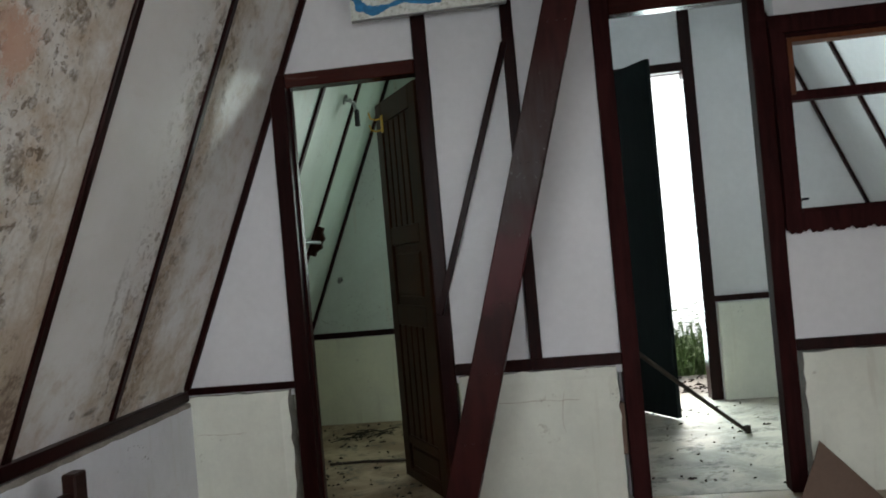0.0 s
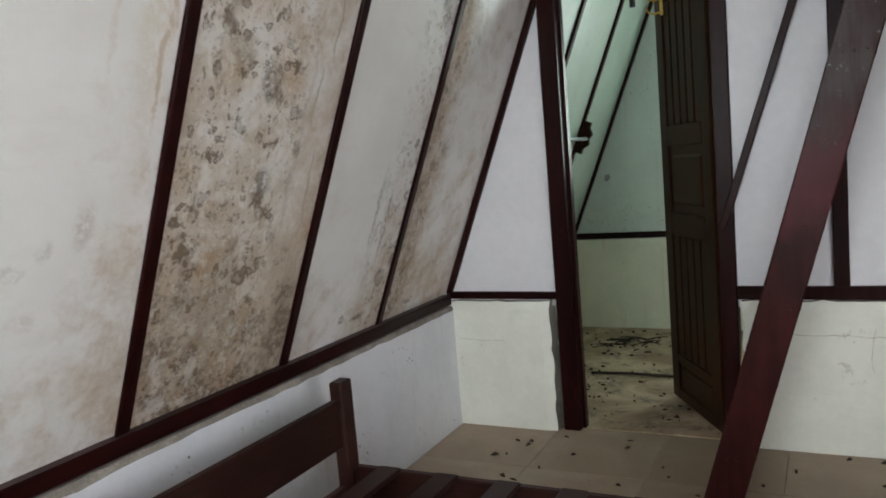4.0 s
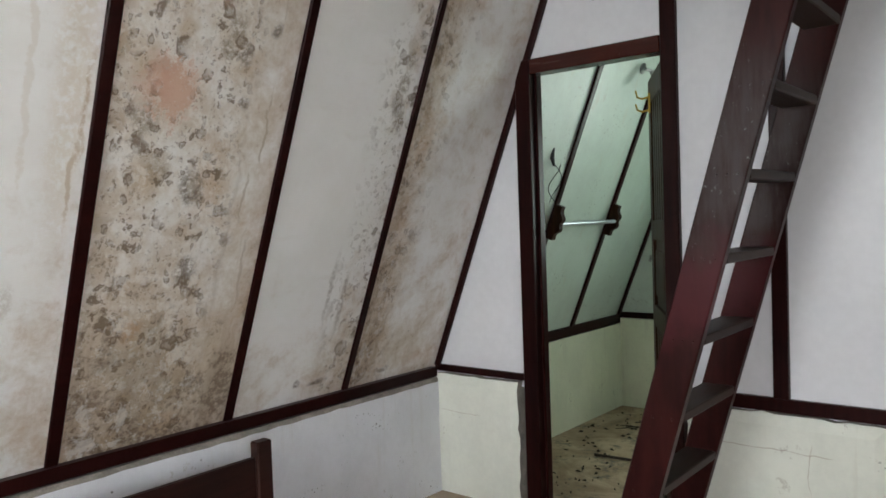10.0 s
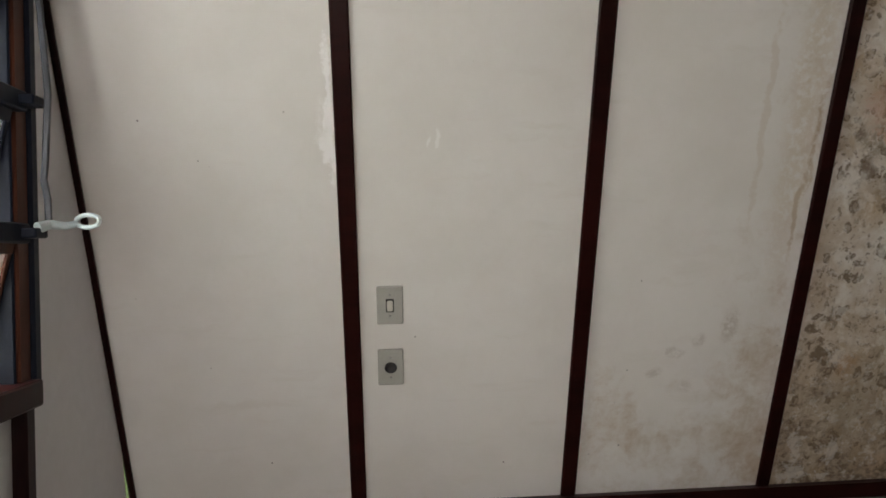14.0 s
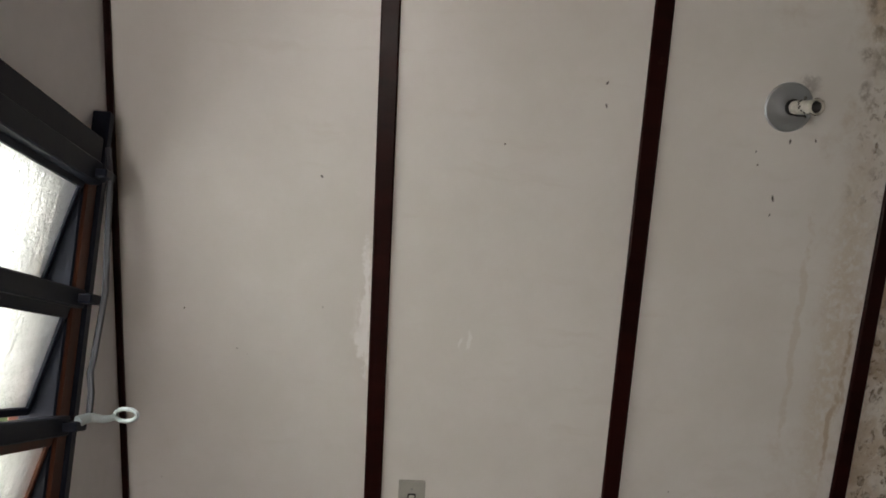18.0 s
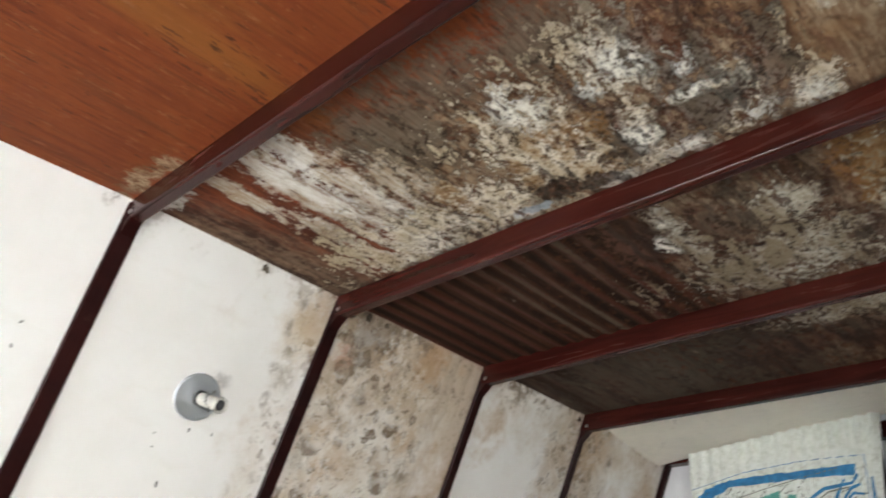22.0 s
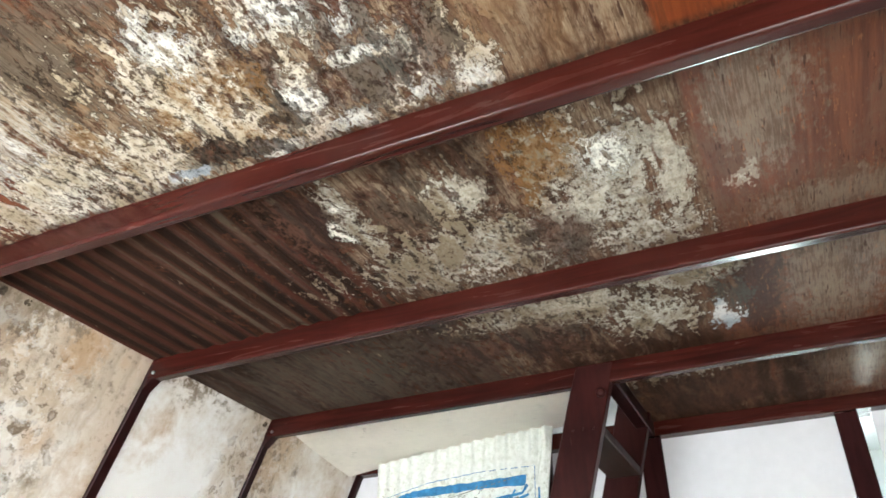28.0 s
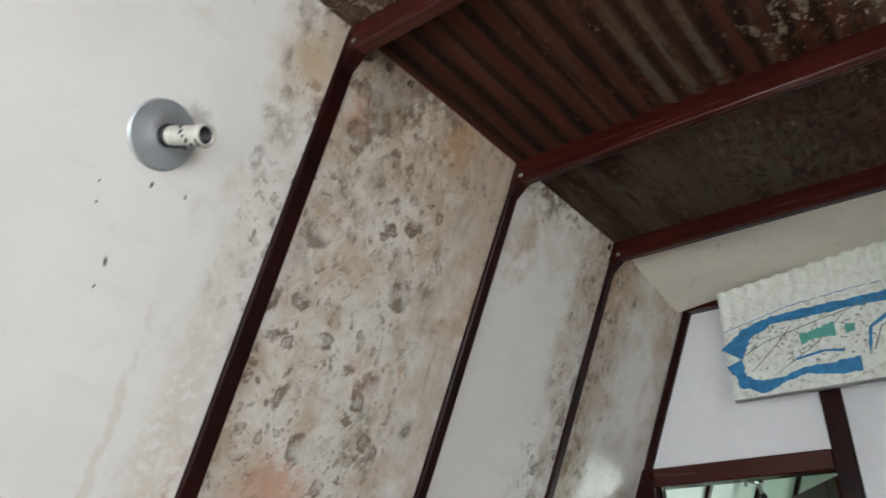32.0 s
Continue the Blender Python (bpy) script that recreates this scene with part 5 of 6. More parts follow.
def river(points, widths, mat, name, out=0.0018, label=""):
    bm = bmesh.new()
    pairs = []
    fine = []
    n = 10
    for k in range(len(points) - 1):
        for s in range(n):
            f = s / n
            fine.append((points[k][0] * (1 - f) + points[k + 1][0] * f, points[k][1] * (1 - f) + points[k + 1][1] * f, widths[k] * (1 - f) + widths[k + 1] * f))
    fine.append((*points[-1], widths[-1]))
    for k, (u, v, w) in enumerate(fine):
        a, b = fine[max(k - 1, 0)], fine[min(k + 1, len(fine) - 1)]
        du, dv = (b[0] - a[0]) * bw, (b[1] - a[1]) * bh
        l = math.hypot(du, dv) or 1
        w2 = w * 1.25 * (1 + 0.45 * noise.noise((u * 14, v * 14, 3)) + 0.30 * noise.noise((u * 70, v * 40, 8)))
        nu_, nv_ = -dv / l * w2 / bw, du / l * w2 / bh
        pairs.append((bm.verts.new(print_point(u + nu_, v + nv_, out)), bm.verts.new(print_point(u - nu_, v - nv_, out))))
    for (a, b), (c, d) in zip(pairs, pairs[1:]):
        bm.faces.new((a, c, d, b))
    return part(name, bm, mat, board, label)


river([(0.02, 0.46), (0.10, 0.62), (0.22, 0.68), (0.45, 0.645), (0.65, 0.615), (0.86, 0.58)], [0.028, 0.020, 0.012, 0.012, 0.011, 0.014], M_BLUE, "river", label="blue printed river")
river([(0.025, 0.37), (0.06, 0.17), (0.14, 0.09), (0.24, 0.13), (0.33, 0.17), (0.45, 0.14), (0.56, 0.14)], [0.022, 0.016, 0.020, 0.008, 0.010, 0.014, 0.020], M_BLUE, "river", label="blue printed river")
river([(0.60, 0.20), (0.62, 0.40), (0.70, 0.47), (0.84, 0.48), (0.87, 0.54)], [0.003, 0.004, 0.005, 0.004, 0.004], M_BLUE, "stream", label="thin blue printed stream")
river([(0.70, 0.14), (0.73, 0.30), (0.78, 0.46), (0.80, 0.52)], [0.006, 0.006, 0.004, 0.003], M_BLUE, "stream", label="thin blue printed stream")
river([(0.70, 0.12), (0.78, 0.12), (0.84, 0.20), (0.80, 0.14)], [0.010, 0.008, 0.008, 0.006], M_BLUE, "lake", label="blue printed lake")
river([(0.33, 0.44), (0.40, 0.455), (0.48, 0.46)], [0.015, 0.017, 0.014], M_TEAL, "park", label="green printed park")
river([(0.05, 0.40), (0.18, 0.50), (0.40, 0.56), (0.62, 0.60), (0.80, 0.62)], [0.0012] * 5, M_INK, "road")
river([(0.10, 0.25), (0.20, 0.40), (0.30, 0.58)], [0.0012] * 3, M_INK, "road")
river([(0.26, 0.24), (0.40, 0.38), (0.52, 0.56)], [0.0012] * 3, M_INK, "road")
river([(0.00, 0.70), (0.30, 0.76), (0.60, 0.74), (0.90, 0.68)], [0.0010] * 4, M_BLUE, "border_line")
river([(0.91, 0.68), (0.92, 0.40), (0.94, 0.06)], [0.0010] * 3, M_BLUE, "border_line")
river([(0.94, 0.50), (0.95, 0.30), (0.93, 0.18)], [0.004, 0.006, 0.003], M_BLUE, "lake", label="blue printed lake")
river([(0.30, 0.28), (0.42, 0.30), (0.50, 0.27)], [0.004, 0.003, 0.004], M_BLUE, "stream", label="thin blue printed stream")
river([(0.76, 0.28), (0.84, 0.40), (0.90, 0.38)], [0.003, 0.004, 0.002], M_BLUE, "stream", label="thin blue printed stream")
river([(0.52, 0.435), (0.56, 0.43)], [0.014, 0.010], M_TEAL, "park", label="green printed park")
river([(0.62, 0.22), (0.66, 0.38), (0.72, 0.44), (0.82, 0.45)], [0.002] * 4, M_INK, "road")
river([(0.74, 0.16), (0.78, 0.34), (0.83, 0.44), (0.88, 0.46)], [0.005, 0.004, 0.004, 0.003], M_BLUE, "stream", label="thin blue printed stream")
random.seed(5)
for k in range(120):
    u, v = random.uniform(0.06, 0.62), random.uniform(0.22, 0.62)
    if k > 90:
        u, v = random.uniform(0.62, 0.90), random.uniform(0.10, 0.5)
    a = random.uniform(0, 3.14)
    river([(u, v), (u + 0.018 * math.cos(a), v + 0.03 * math.sin(a))], [0.0016, 0.001], M_INK, "print_mark")
for x in (-0.25, 0.25):
    part("hanger", box(x - 0.012, x + 0.012, -0.010, 0.082, bh * 0.55, bh * 0.55 + 0.024, 0.002, lean), M_STEEL, board)
part("edge_strip", beam(map_point(0, 0) + Vector((0, 0.006, 0)), map_point(1, 0) + Vector((0, 0.006, 0)), 0.020, 0.009), M_STEEL, board, "thin metal edge strip")

# ---- lamp holder, switch and socket on the slope ----
def slope_frame(y, z, out=0.0):
    """Local z out of the slope, local y up along it."""
    m = Matrix((Vector((0, 1, 0)), SLOPE_UP, SLOPE_OUT)).transposed().to_4x4()
    m.translation = on_slope(y, z, out)
    return m


lamp = thing("wall_lamp", "chrome disc lamp base with a bare ceramic bulb holder", "lamp")
m = slope_frame(-2.141, 2.238)
base = part("base", lathe([(0.0, 0.0), (0.058, 0.0), (0.060, 0.003), (0.0595, 0.007), (0.056, 0.0085), (0.053, 0.0075), (0.030, 0.013), (0.0, 0.014)], m, 44), M_CHROME, lamp)
part("screw", lathe([(0.0, 0.009), (0.005, 0.009), (0.004, 0.012), (0.0, 0.0125)], m @ Matrix.Translation((0.034, 0.024, 0)), 10), M_STEEL, base)
tilt = m @ Matrix.Translation((0.004, 0, 0.010)) @ Matrix.Rotation(radians(5), 4, "Y") @ Matrix.Rotation(radians(-3), 4, "X")
holder = part("bulb_holder", lathe([(0.0155, 0.0), (0.0165, 0.012), (0.0165, 0.090), (0.0185, 0.095), (0.0190, 0.106), (0.0158, 0.108), (0.0145, 0.101), (0.0138, 0.055)], tilt, 28), M_LAMP, lamp, "speckled cream bulb holder")
part("bulb_socket", lathe([(0.0, 0.056), (0.0136, 0.056), (0.0140, 0.100), (0.0122, 0.101), (0.0110, 0.060)], tilt, 20), M_BLACK, holder)
part("burnt_rim", lathe([(0.0175, 0.0), (0.0200, 0.004), (0.0190, 0.014), (0.0168, 0.015)], tilt, 20), M_BLACK, lamp)
for k in range(22):
    spin = tilt @ Matrix.Rotation(k * 2.4, 4, "Z") @ Matrix.Translation((0.0162, 0, 0.020 + 0.0038 * (k * 7 % 18))) @ Matrix.Rotation(radians(90), 4, "Y")
    part("vent_hole", lathe([(0.0, 0.0), (0.0030, 0.0), (0.0026, 0.0011), (0.0, 0.0012)], spin, 8), M_BLACK, holder)
part("scorched_edge", tube([tilt @ Vector((0.0192 * math.cos(a), 0.0192 * math.sin(a), 0.101 + 0.002 * math.sin(3 * a))) for a in (-2.4 + 0.28 * k for k in range(16))], 0.0016, 6), M_BLACK, holder, "blackened rim of the holder")
part("clip", tube([tilt @ Vector(p) for p in ((0, -0.017, 0.006), (0, -0.0205, 0.030), (0, -0.0205, 0.060), (0, -0.024, 0.064))], 0.0022, 6), M_BLACK, lamp)


def wall_plate(name, label, y, z, kind_of):
    plate = thing(name, label, name.replace("_", " "))
    m = slope_frame(y, z)
    part("plate", box(-0.036, 0.036, -0.058, 0.058, 0.0, 0.007, 0.003, m), M_PLATE, plate)
    if kind_of == "switch":
        part("rocker_frame", box(-0.011, 0.011, -0.020, 0.020, 0.006, 0.0082, 0.001, m), M_BLACK, plate)
        part("rocker", box(-0.008, 0.008, -0.016, 0.016, 0.007, 0.011, 0.002, m), M_ROCKER, plate)
    else:
        part("outlet", lathe([(0.0, 0.0072), (0.0175, 0.0072), (0.0175, 0.009), (0.015, 0.0092), (0.0145, 0.0078), (0.0, 0.0078)], m, 24), M_BLACK, plate)
    for s in (-1, 1):
        part("screw", lathe([(0.0, 0.007), (0.0036, 0.007), (0.003, 0.0085), (0.0, 0.0088)], m @ Matrix.Translation((0, s * 0.032, 0)), 10), M_STEEL, plate)


wall_plate("light_switch", "grey plastic light switch plate on the sloping wall", -3.012, 1.226, "switch")
wall_plate("power_socket", "grey plastic socket plate with round black outlet", -3.013, 1.047, "socket")

# ---- south wall with its louvred window ----
wall_south = thing("wall_south", "white end wall with dark red trim", "wall", kind="structure")
WX0, WX1, WZ0, WZ1 = 0.705, 1.640, 1.105, 2.000
DX0, DX1, DZ1 = 2.50, 3.40, 2.02


def south_panel(points):
    part("panel", prism(points, YS - 0.09, YS), M_PAINT, wall_south)


south_panel([(-0.05, -0.02), (DX0, -0.02), (DX0, WZ0), (sx(WZ0) - 0.05, WZ0)])
south_panel([(DX1, -0.02), (W + 0.05, -0.02), (es(DZ1) + 0.05, DZ1), (DX1, DZ1)])
south_panel([(sx(WZ0) - 0.05, WZ0), (WX0, WZ0), (WX0, WZ1), (sx(WZ1) - 0.05, WZ1)])
south_panel([(WX1, WZ0), (DX0, WZ0), (DX0, WZ1), (WX1, WZ1)])
south_panel([(sx(WZ1) - 0.05, WZ1), (DX0, WZ1), (DX0, ZC + 0.05), (sx(ZC), ZC + 0.05)])
south_panel([(DX0, DZ1), (es(DZ1) + 0.05, DZ1), (es(ZC), ZC + 0.05), (DX0, ZC + 0.05)])
# unseen doorway, added to let the south-east lamp in
door_3 = thing("door_3", "assumed open entrance doorway with dark red frame, out of view", "door", kind="structure")
part("jamb", box(DX0, DX0 + 0.05, YS - 0.095, YS + 0.02, 0.0, DZ1, 0.004), M_TRIM, door_3)
part("jamb", box(DX1 - 0.05, DX1, YS - 0.095, YS + 0.02, 0.0, DZ1, 0.004), M_TRIM, door_3)
part("head", box(DX0 + 0.05, DX1 - 0.05, YS - 0.095, YS + 0.02, DZ1 - 0.05, DZ1, 0.004), M_TRIM, door_3)
part("post", box(WX0 - 0.005, WX0 + 0.035, YS - 0.01, YS + 0.030, 0.0, WZ0 - 0.03, 0.004), M_TRIM, wall_south)

window_2 = thing("window_2", "dark iron window of tilted frosted panes with a lever", "window", kind="structure")
FY0, FY1 = YS - 0.075, YS + 0.038
part("window_frame", box(WX0 - 0.022, WX0 + 0.008, YS - 0.01, FY1, WZ0 - 0.03, WZ1 + 0.12, 0.004), M_IRON, window_2)
part("lining", box(WX0 + 0.008, WX0 + 0.058, FY0, FY1 - 0.008, WZ0, WZ1, 0.004), M_LINING, window_2, "red-brown wood lining")
part("side_iron", box(WX0 + 0.058, WX0 + 0.066, YS - 0.05, YS + 0.024, WZ0, WZ1, 0.003), M_IRON, window_2)
part("window_frame", box(WX1 - 0.04, WX1 + 0.02, FY0, FY1, WZ0 - 0.03, WZ1 + 0.02, 0.004), M_TRIM, window_2)
part("window_sill", box(WX0, WX1, FY0, FY1 + 0.012, WZ0 - 0.035, WZ0 + 0.02, 0.004), M_TRIM, window_2)
part("head", box(WX0 + 0.020, WX1, FY0, FY1, WZ1 - 0.045, WZ1 + 0.05, 0.004), M_IRON, window_2)
ROWS = ((1.135, 1.405), (1.440, 1.665), (1.705, 1.945))
for xa, xb in ((0.774, 1.585),):
    for z0, z1 in ROWS:
        m = Matrix.Translation((0, YS + 0.020, z1)) @ Matrix.Rotation(radians(-14), 4, "X")
        h = z1 - z0
        sash = bmesh.new()
        for a in ((xa, xb, -0.012, 0.012, -0.022, 0.012), (xa, xb, -0.010, 0.010, -h - 0.004, -h + 0.012), (xa, xa + 0.012, -0.010, 0.010, -h, -0.01), (xb - 0.012, xb, -0.010, 0.010, -h, -0.01)):
            add_box(sash, *a, 0.002, m)
        ob = part("sash", sash, M_LINING if z0 < 1.2 else M_IRON, window_2)
        pane = part("pane", box(xa + 0.010, xb - 0.010, -0.0025, 0.0025, -h + 0.008, -0.018, 0, m), M_FROST, ob, "frosted glass pane")
        pane.visible_shadow = False
for z in (1.422, 1.685):
    part("crossbar", box(WX0 + 0.045, WX1 - 0.04, YS + 0.022, YS + 0.050, z - 0.020, z + 0.020, 0.003), M_IRON, window_2)
part("crossbar", box(WX0 + 0.045, WX1 - 0.04, YS + 0.022, YS + 0.054, 1.935, 1.985, 0.003), M_IRON, window_2)
for z in (1.422, 1.685, 1.955):
    part("pivot", box(WX0 + 0.030, WX0 + 0.085, YS + 0.040, YS + 0.078, z - 0.010, z + 0.010, 0.003), M_IRON, window_2)
part("lever_rod", tube([(0.752, YS + 0.060, 2.02), (0.755, YS + 0.072, 1.96), (0.757, YS + 0.092, 1.70), (0.748, YS + 0.080, 1.56), (0.742, YS + 0.074, 1.53), (0.744, YS + 0.082, 1.49), (0.742, YS + 0.082, 1.44)], 0.007, 6), M_STRAP, window_2)
handle = part("lever_handle", tube([(0.765, YS + 0.070, 1.432), (0.742, YS + 0.085, 1.440), (0.732, YS + 0.110, 1.436), (0.724, YS + 0.128, 1.440)], 0.012, 10, 0.007), M_HANDLE, window_2, "pale metal loop handle")
loop = [Vector((0.720, YS + 0.150, 1.446)) + Vector((0.006 * math.cos(t), 0.026 * math.cos(t), 0.013 * math.sin(t))) for t in (2 * math.pi * k / 16 for k in range(17))]
part("loop", tube(loop, 0.0048, 8), M_HANDLE, handle)

# ---- unseen east side: closing slope with a bay left open for the added lamp, knee wall ----
wall_east = thing("wall_east", "unseen sloping wall of grey boards with dark battens, one bay left open for light", "wall", kind="structure")
for i in range(5):
    y1, y0 = BAYS[i], BAYS[i + 1]
    part("panel", slope_board(y0, y1, ZL - 0.04, ZT, -0.03, 0.0, 0, True), M_EAST, wall_east)
for y in BAYS[1:6]:
    part("batten", slope_board(y - 0.023, y + 0.023, ZL - 0.01, ZC - 0.01, 0.0, 0.020, 0.005, True), M_TRIM, wall_east)
part("ledge_beam", box(W - 0.03, W + 0.05, YS, YN - 0.03, ZL - 0.062, ZL + 0.004, 0.004), M_TRIM, wall_east)
part("plaster", box(W - 0.04, W + 0.06, YS, YN, -0.05, ZL - 0.064), M_PLASTER, wall_east)


# ---- dirt and mould clumps along the top of the slope ----
def clump(y, z, r, seed):
    """A crumbly lump stuck to the slope."""
    bm = bmesh.new()
    rnd = random.Random(seed)
    for k in range(9):
        c = on_slope(y + rnd.uniform(-r, r) * 0.9, z + rnd.uniform(-r * 1.0, r * 0.5), rnd.uniform(0.0, r * 0.3))
        made = bmesh.ops.create_icosphere(bm, subdivisions=2, radius=r * rnd.uniform(0.25, 0.6))
        for vert in made["verts"]:
            n = noise.noise(vert.co * (1.6 / r) + Vector((seed, k, 0)))
            vert.co = c + vert.co * (1.0 + 0.55 * n)
    return bm


for k, (y, z, r) in enumerate(((-2.104, 2.582, 0.010), (-1.795, 2.566, 0.009), (-1.738, 2.580, 0.010), (-1.665, 2.582, 0.008), (-0.66, 2.575, 0.008))):
    tagged(part("mould_clump", clump(y, z, r, k + 1), M_MOULD), "dark brown crumbly mould clump stuck below the ceiling", "mould", "mould clumps below the ceiling")

# ---- bathroom behind the partition ----
bath = thing("wall_bathroom", "bathroom walls tinted pale green, with dark battens", "wall", kind="structure")
part("panel", slope_board(0.062, YB, ZL - 0.04, 2.75, -0.03, 0.0), M_GREEN, bath)
for y in (0.650, 1.300):
    part("batten", slope_board(y - 0.020, y + 0.020, ZL, 2.72, 0.0, 0.016, 0.004), M_TRIM, bath)
part("batten", slope_board(YB - 0.030, YB, ZL, 2.72, 0.0, 0.020, 0.004), M_TRIM, bath)
part("ledge_beam", box(-0.05, 0.022, 0.062, YB, ZL - 0.050, ZL + 0.012, 0.004), M_TRIM, bath)
part("plaster", box(-0.06, 0.030, 0.062, YB, -0.05, ZL - 0.052), M_LIME, bath)
part("panel", prism([(-0.1, -0.05), (1.16, -0.05), (1.16, 2.96), (-0.1, 2.96)], YB, YB + 0.10), M_GREEN, bath)
part("panel", prism([(1.16, -0.05), (1.90, -0.05), (1.90, 1.10), (1.16, 1.10)], YB, YB + 0.10), M_GREEN, bath)
part("panel", prism([(1.16, 1.90), (1.90, 1.90), (1.90, 2.96), (1.16, 2.96)], YB, YB + 0.10), M_GREEN, bath)
part("rail", box(0.0, 1.90, YB - 0.014, YB - 0.001, 0.606, 0.646, 0.002), M_TRIM, bath)
part("side_wall", box(1.90, 1.97, 0.062, YB + 0.10, -0.05, 2.96), M_GREEN, bath)
part("lower_plaster", box(0.030, 1.90, YB - 0.030, YB - 0.0005, -0.05, 0.604, 0.004), M_LIME, bath)

towel = thing("towel_rail", "chrome towel rail on dark wooden brackets", "towel rail")
pts_t = []
for y in (0.650, 1.300):
    c = on_slope(y, 1.295, 0.016)
    prof = []
    n = 26
    for i in range(n + 1):
        s = i / n
        prof.append((s * 0.19 - 0.095, 0.030 + 0.030 * math.sin(math.pi * s) + 0.006 * math.cos(6 * math.pi * s)))
    outline = [(on_slope(0, 1.295 + a * 0.92, 0.016).x + SLOPE_OUT.x * w, on_slope(0, 1.295 + a * 0.92, 0.016).z + SLOPE_OUT.z * w) for a, w in prof]
    outline = outline + [(on_slope(0, 1.295 + prof[-1][0] * 0.92, 0.016).x, on_slope(0, 1.295 + prof[-1][0] * 0.92, 0.016).z), (on_slope(0, 1.295 + prof[0][0] * 0.92, 0.016).x, on_slope(0, 1.295 + prof[0][0] * 0.92, 0.016).z)]
    part("bracket", prism(outline, y - 0.018, y + 0.018), M_LEAF, towel, "carved dark wooden bracket")
    pts_t.append(c + SLOPE_OUT * 0.042)
part("bar", tube(pts_t, 0.011, 12), M_CHROME, towel)

shower = thing("shower_arm", "old chrome shower fitting hanging from the sloping ceiling", "shower")
c = on_slope(1.113, 2.107)
part("rose", lathe([(0.0, 0.0), (0.030, 0.0), (0.030, 0.008), (0.0, 0.012)], Matrix.Translation(c) @ SLOPE_OUT.to_track_quat("Z", "Y").to_matrix().to_4x4(), 16), M_STEEL, shower)
part("arm", tube([c, c + SLOPE_OUT * 0.05, c + SLOPE_OUT * 0.07 + Vector((0, 0, -0.05))], 0.010, 8), M_STEEL, shower)
part("crosspiece", tube([c + SLOPE_OUT * 0.05 + Vector((0, -0.07, 0)), c + SLOPE_OUT * 0.05 + Vector((0, 0.07, 0))], 0.009, 8), M_STEEL, shower)
part("head", lathe([(0.0, 0.0), (0.016, 0.0), (0.016, 0.09), (0.010, 0.10), (0.0, 0.10)], Matrix.Translation(c + SLOPE_OUT * 0.07 + Vector((0, 0, -0.14))), 14), M_BLACK, shower)

wires = thing("loose_wires", "loose black wires hanging from a hole in the wall", "wire")
c = on_slope(0.467, 1.609, 0.006)
part("hole_rag", tube([c + Vector((0, 0, 0.05)), c, c + Vector((0.004, 0.01, -0.04))], 0.016, 8, 0.006), M_BLACK, wires)
for s in (0, 1):
    pts = [c + Vector((0.012 * math.sin(k * 0.9 + s), 0.02 + 0.05 * math.sin(k * 0.7 + s * 2), -0.03 - 0.032 * k)) for k in range(7)]
    part("wire", tube(pts, 0.0022, 6), M_BLACK, wires)

tap = thing("wall_tap", "small steel tap on the bathroom wall", "tap")
part("spout", tube([(0.275, YB, 1.015), (0.275, YB - 0.05, 1.015), (0.275, YB - 0.065, 1.000)], 0.011, 8), M_STEEL, tap)
part("knob", lathe([(0.0, 0.0), (0.016, 0.0), (0.016, 0.012), (0.0, 0.014)], Matrix.Translation((0.275, YB - 0.035, 1.024)), 12), M_STEEL, tap)

# ---- hall and kitchen behind the partition ----
hall = thing("wall_hall", "grey-white hall wall with dark rail and cream plaster foot", "wall", kind="structure")
for p in ([(1.97, -0.05), (2.10, -0.05), (2.10, 2.96), (1.97, 2.96)], [(2.10, 2.285), (2.78, 2.285), (2.78, 2.96), (2.10, 2.96)],
          [(2.78, -0.05), (2.95, -0.05), (2.95, 2.96), (2.78, 2.96)], [(2.95, -0.05), (4.35, -0.05), (4.35, 1.00), (2.95, 1.00)], [(2.95, 1.0), (4.35, 1.0), (4.35, 2.96), (2.95, 2.96)]):
    part("panel", prism(p, YB, YB + 0.10), M_PAINT, hall)
part("post", box(2.745, 2.822, YB - 0.022, YB + 0.105, 0.0, 2.90, 0.004), M_TRIM, hall)
part("lintel", box(2.10, 2.745, YB - 0.020, YB + 0.104, 2.225, 2.285, 0.004), M_TRIM, hall)
part("post", box(2.06, 2.105, YB - 0.018, YB + 0.103, 0.0, 2.225, 0.004), M_TRIM, hall)
part("rail", box(2.822, es(0.66), YB - 0.016, YB - 0.001, 0.655, 0.695, 0.003), M_TRIM, hall)
part("lower_plaster", box(2.835, 4.06, YB - 0.040, YB - 0.0005, -0.03, 0.650, 0.008), M_PLASTER, hall)
part("panel", slope_board(0.062, YB, ZL - 0.04, 2.75, -0.03, 0.0, 0, True), M_PAINT, hall)
for y in (0.65, 1.31, YB - 0.018):
    part("batten", slope_board(y - 0.020, y + 0.018, ZL, 2.72, 0.0, 0.016, 0.004, True), M_TRIM, hall)
part("plaster", box(W - 0.03, W + 0.06, 0.062, YB, -0.05, ZL - 0.02), M_PLASTER, hall)
part("side_wall", box(1.972, 1.980, 0.062, YB, -0.05, 2.96), M_PAINT, hall)

door_2 = thing("door_2", "dark green-black plank door standing open to the garden", "door", kind="structure")
hm = Matrix.Translation((2.125, YB - 0.035, 0.014)) @ Matrix.Rotation(math.atan2(-0.50, 0.305), 4, "Z")
body = part("leaf", box(0.0, 0.60, -0.016, 0.016, 0.0, 2.195, 0.003, hm), M_DARKDOOR, door_2)
for k in range(5):
    part("plank", box(0.006 + k * 0.118, 0.118 + k * 0.118, 0.016, 0.022, 0.01, 2.185, 0.003, hm), M_DARKDOOR, body)
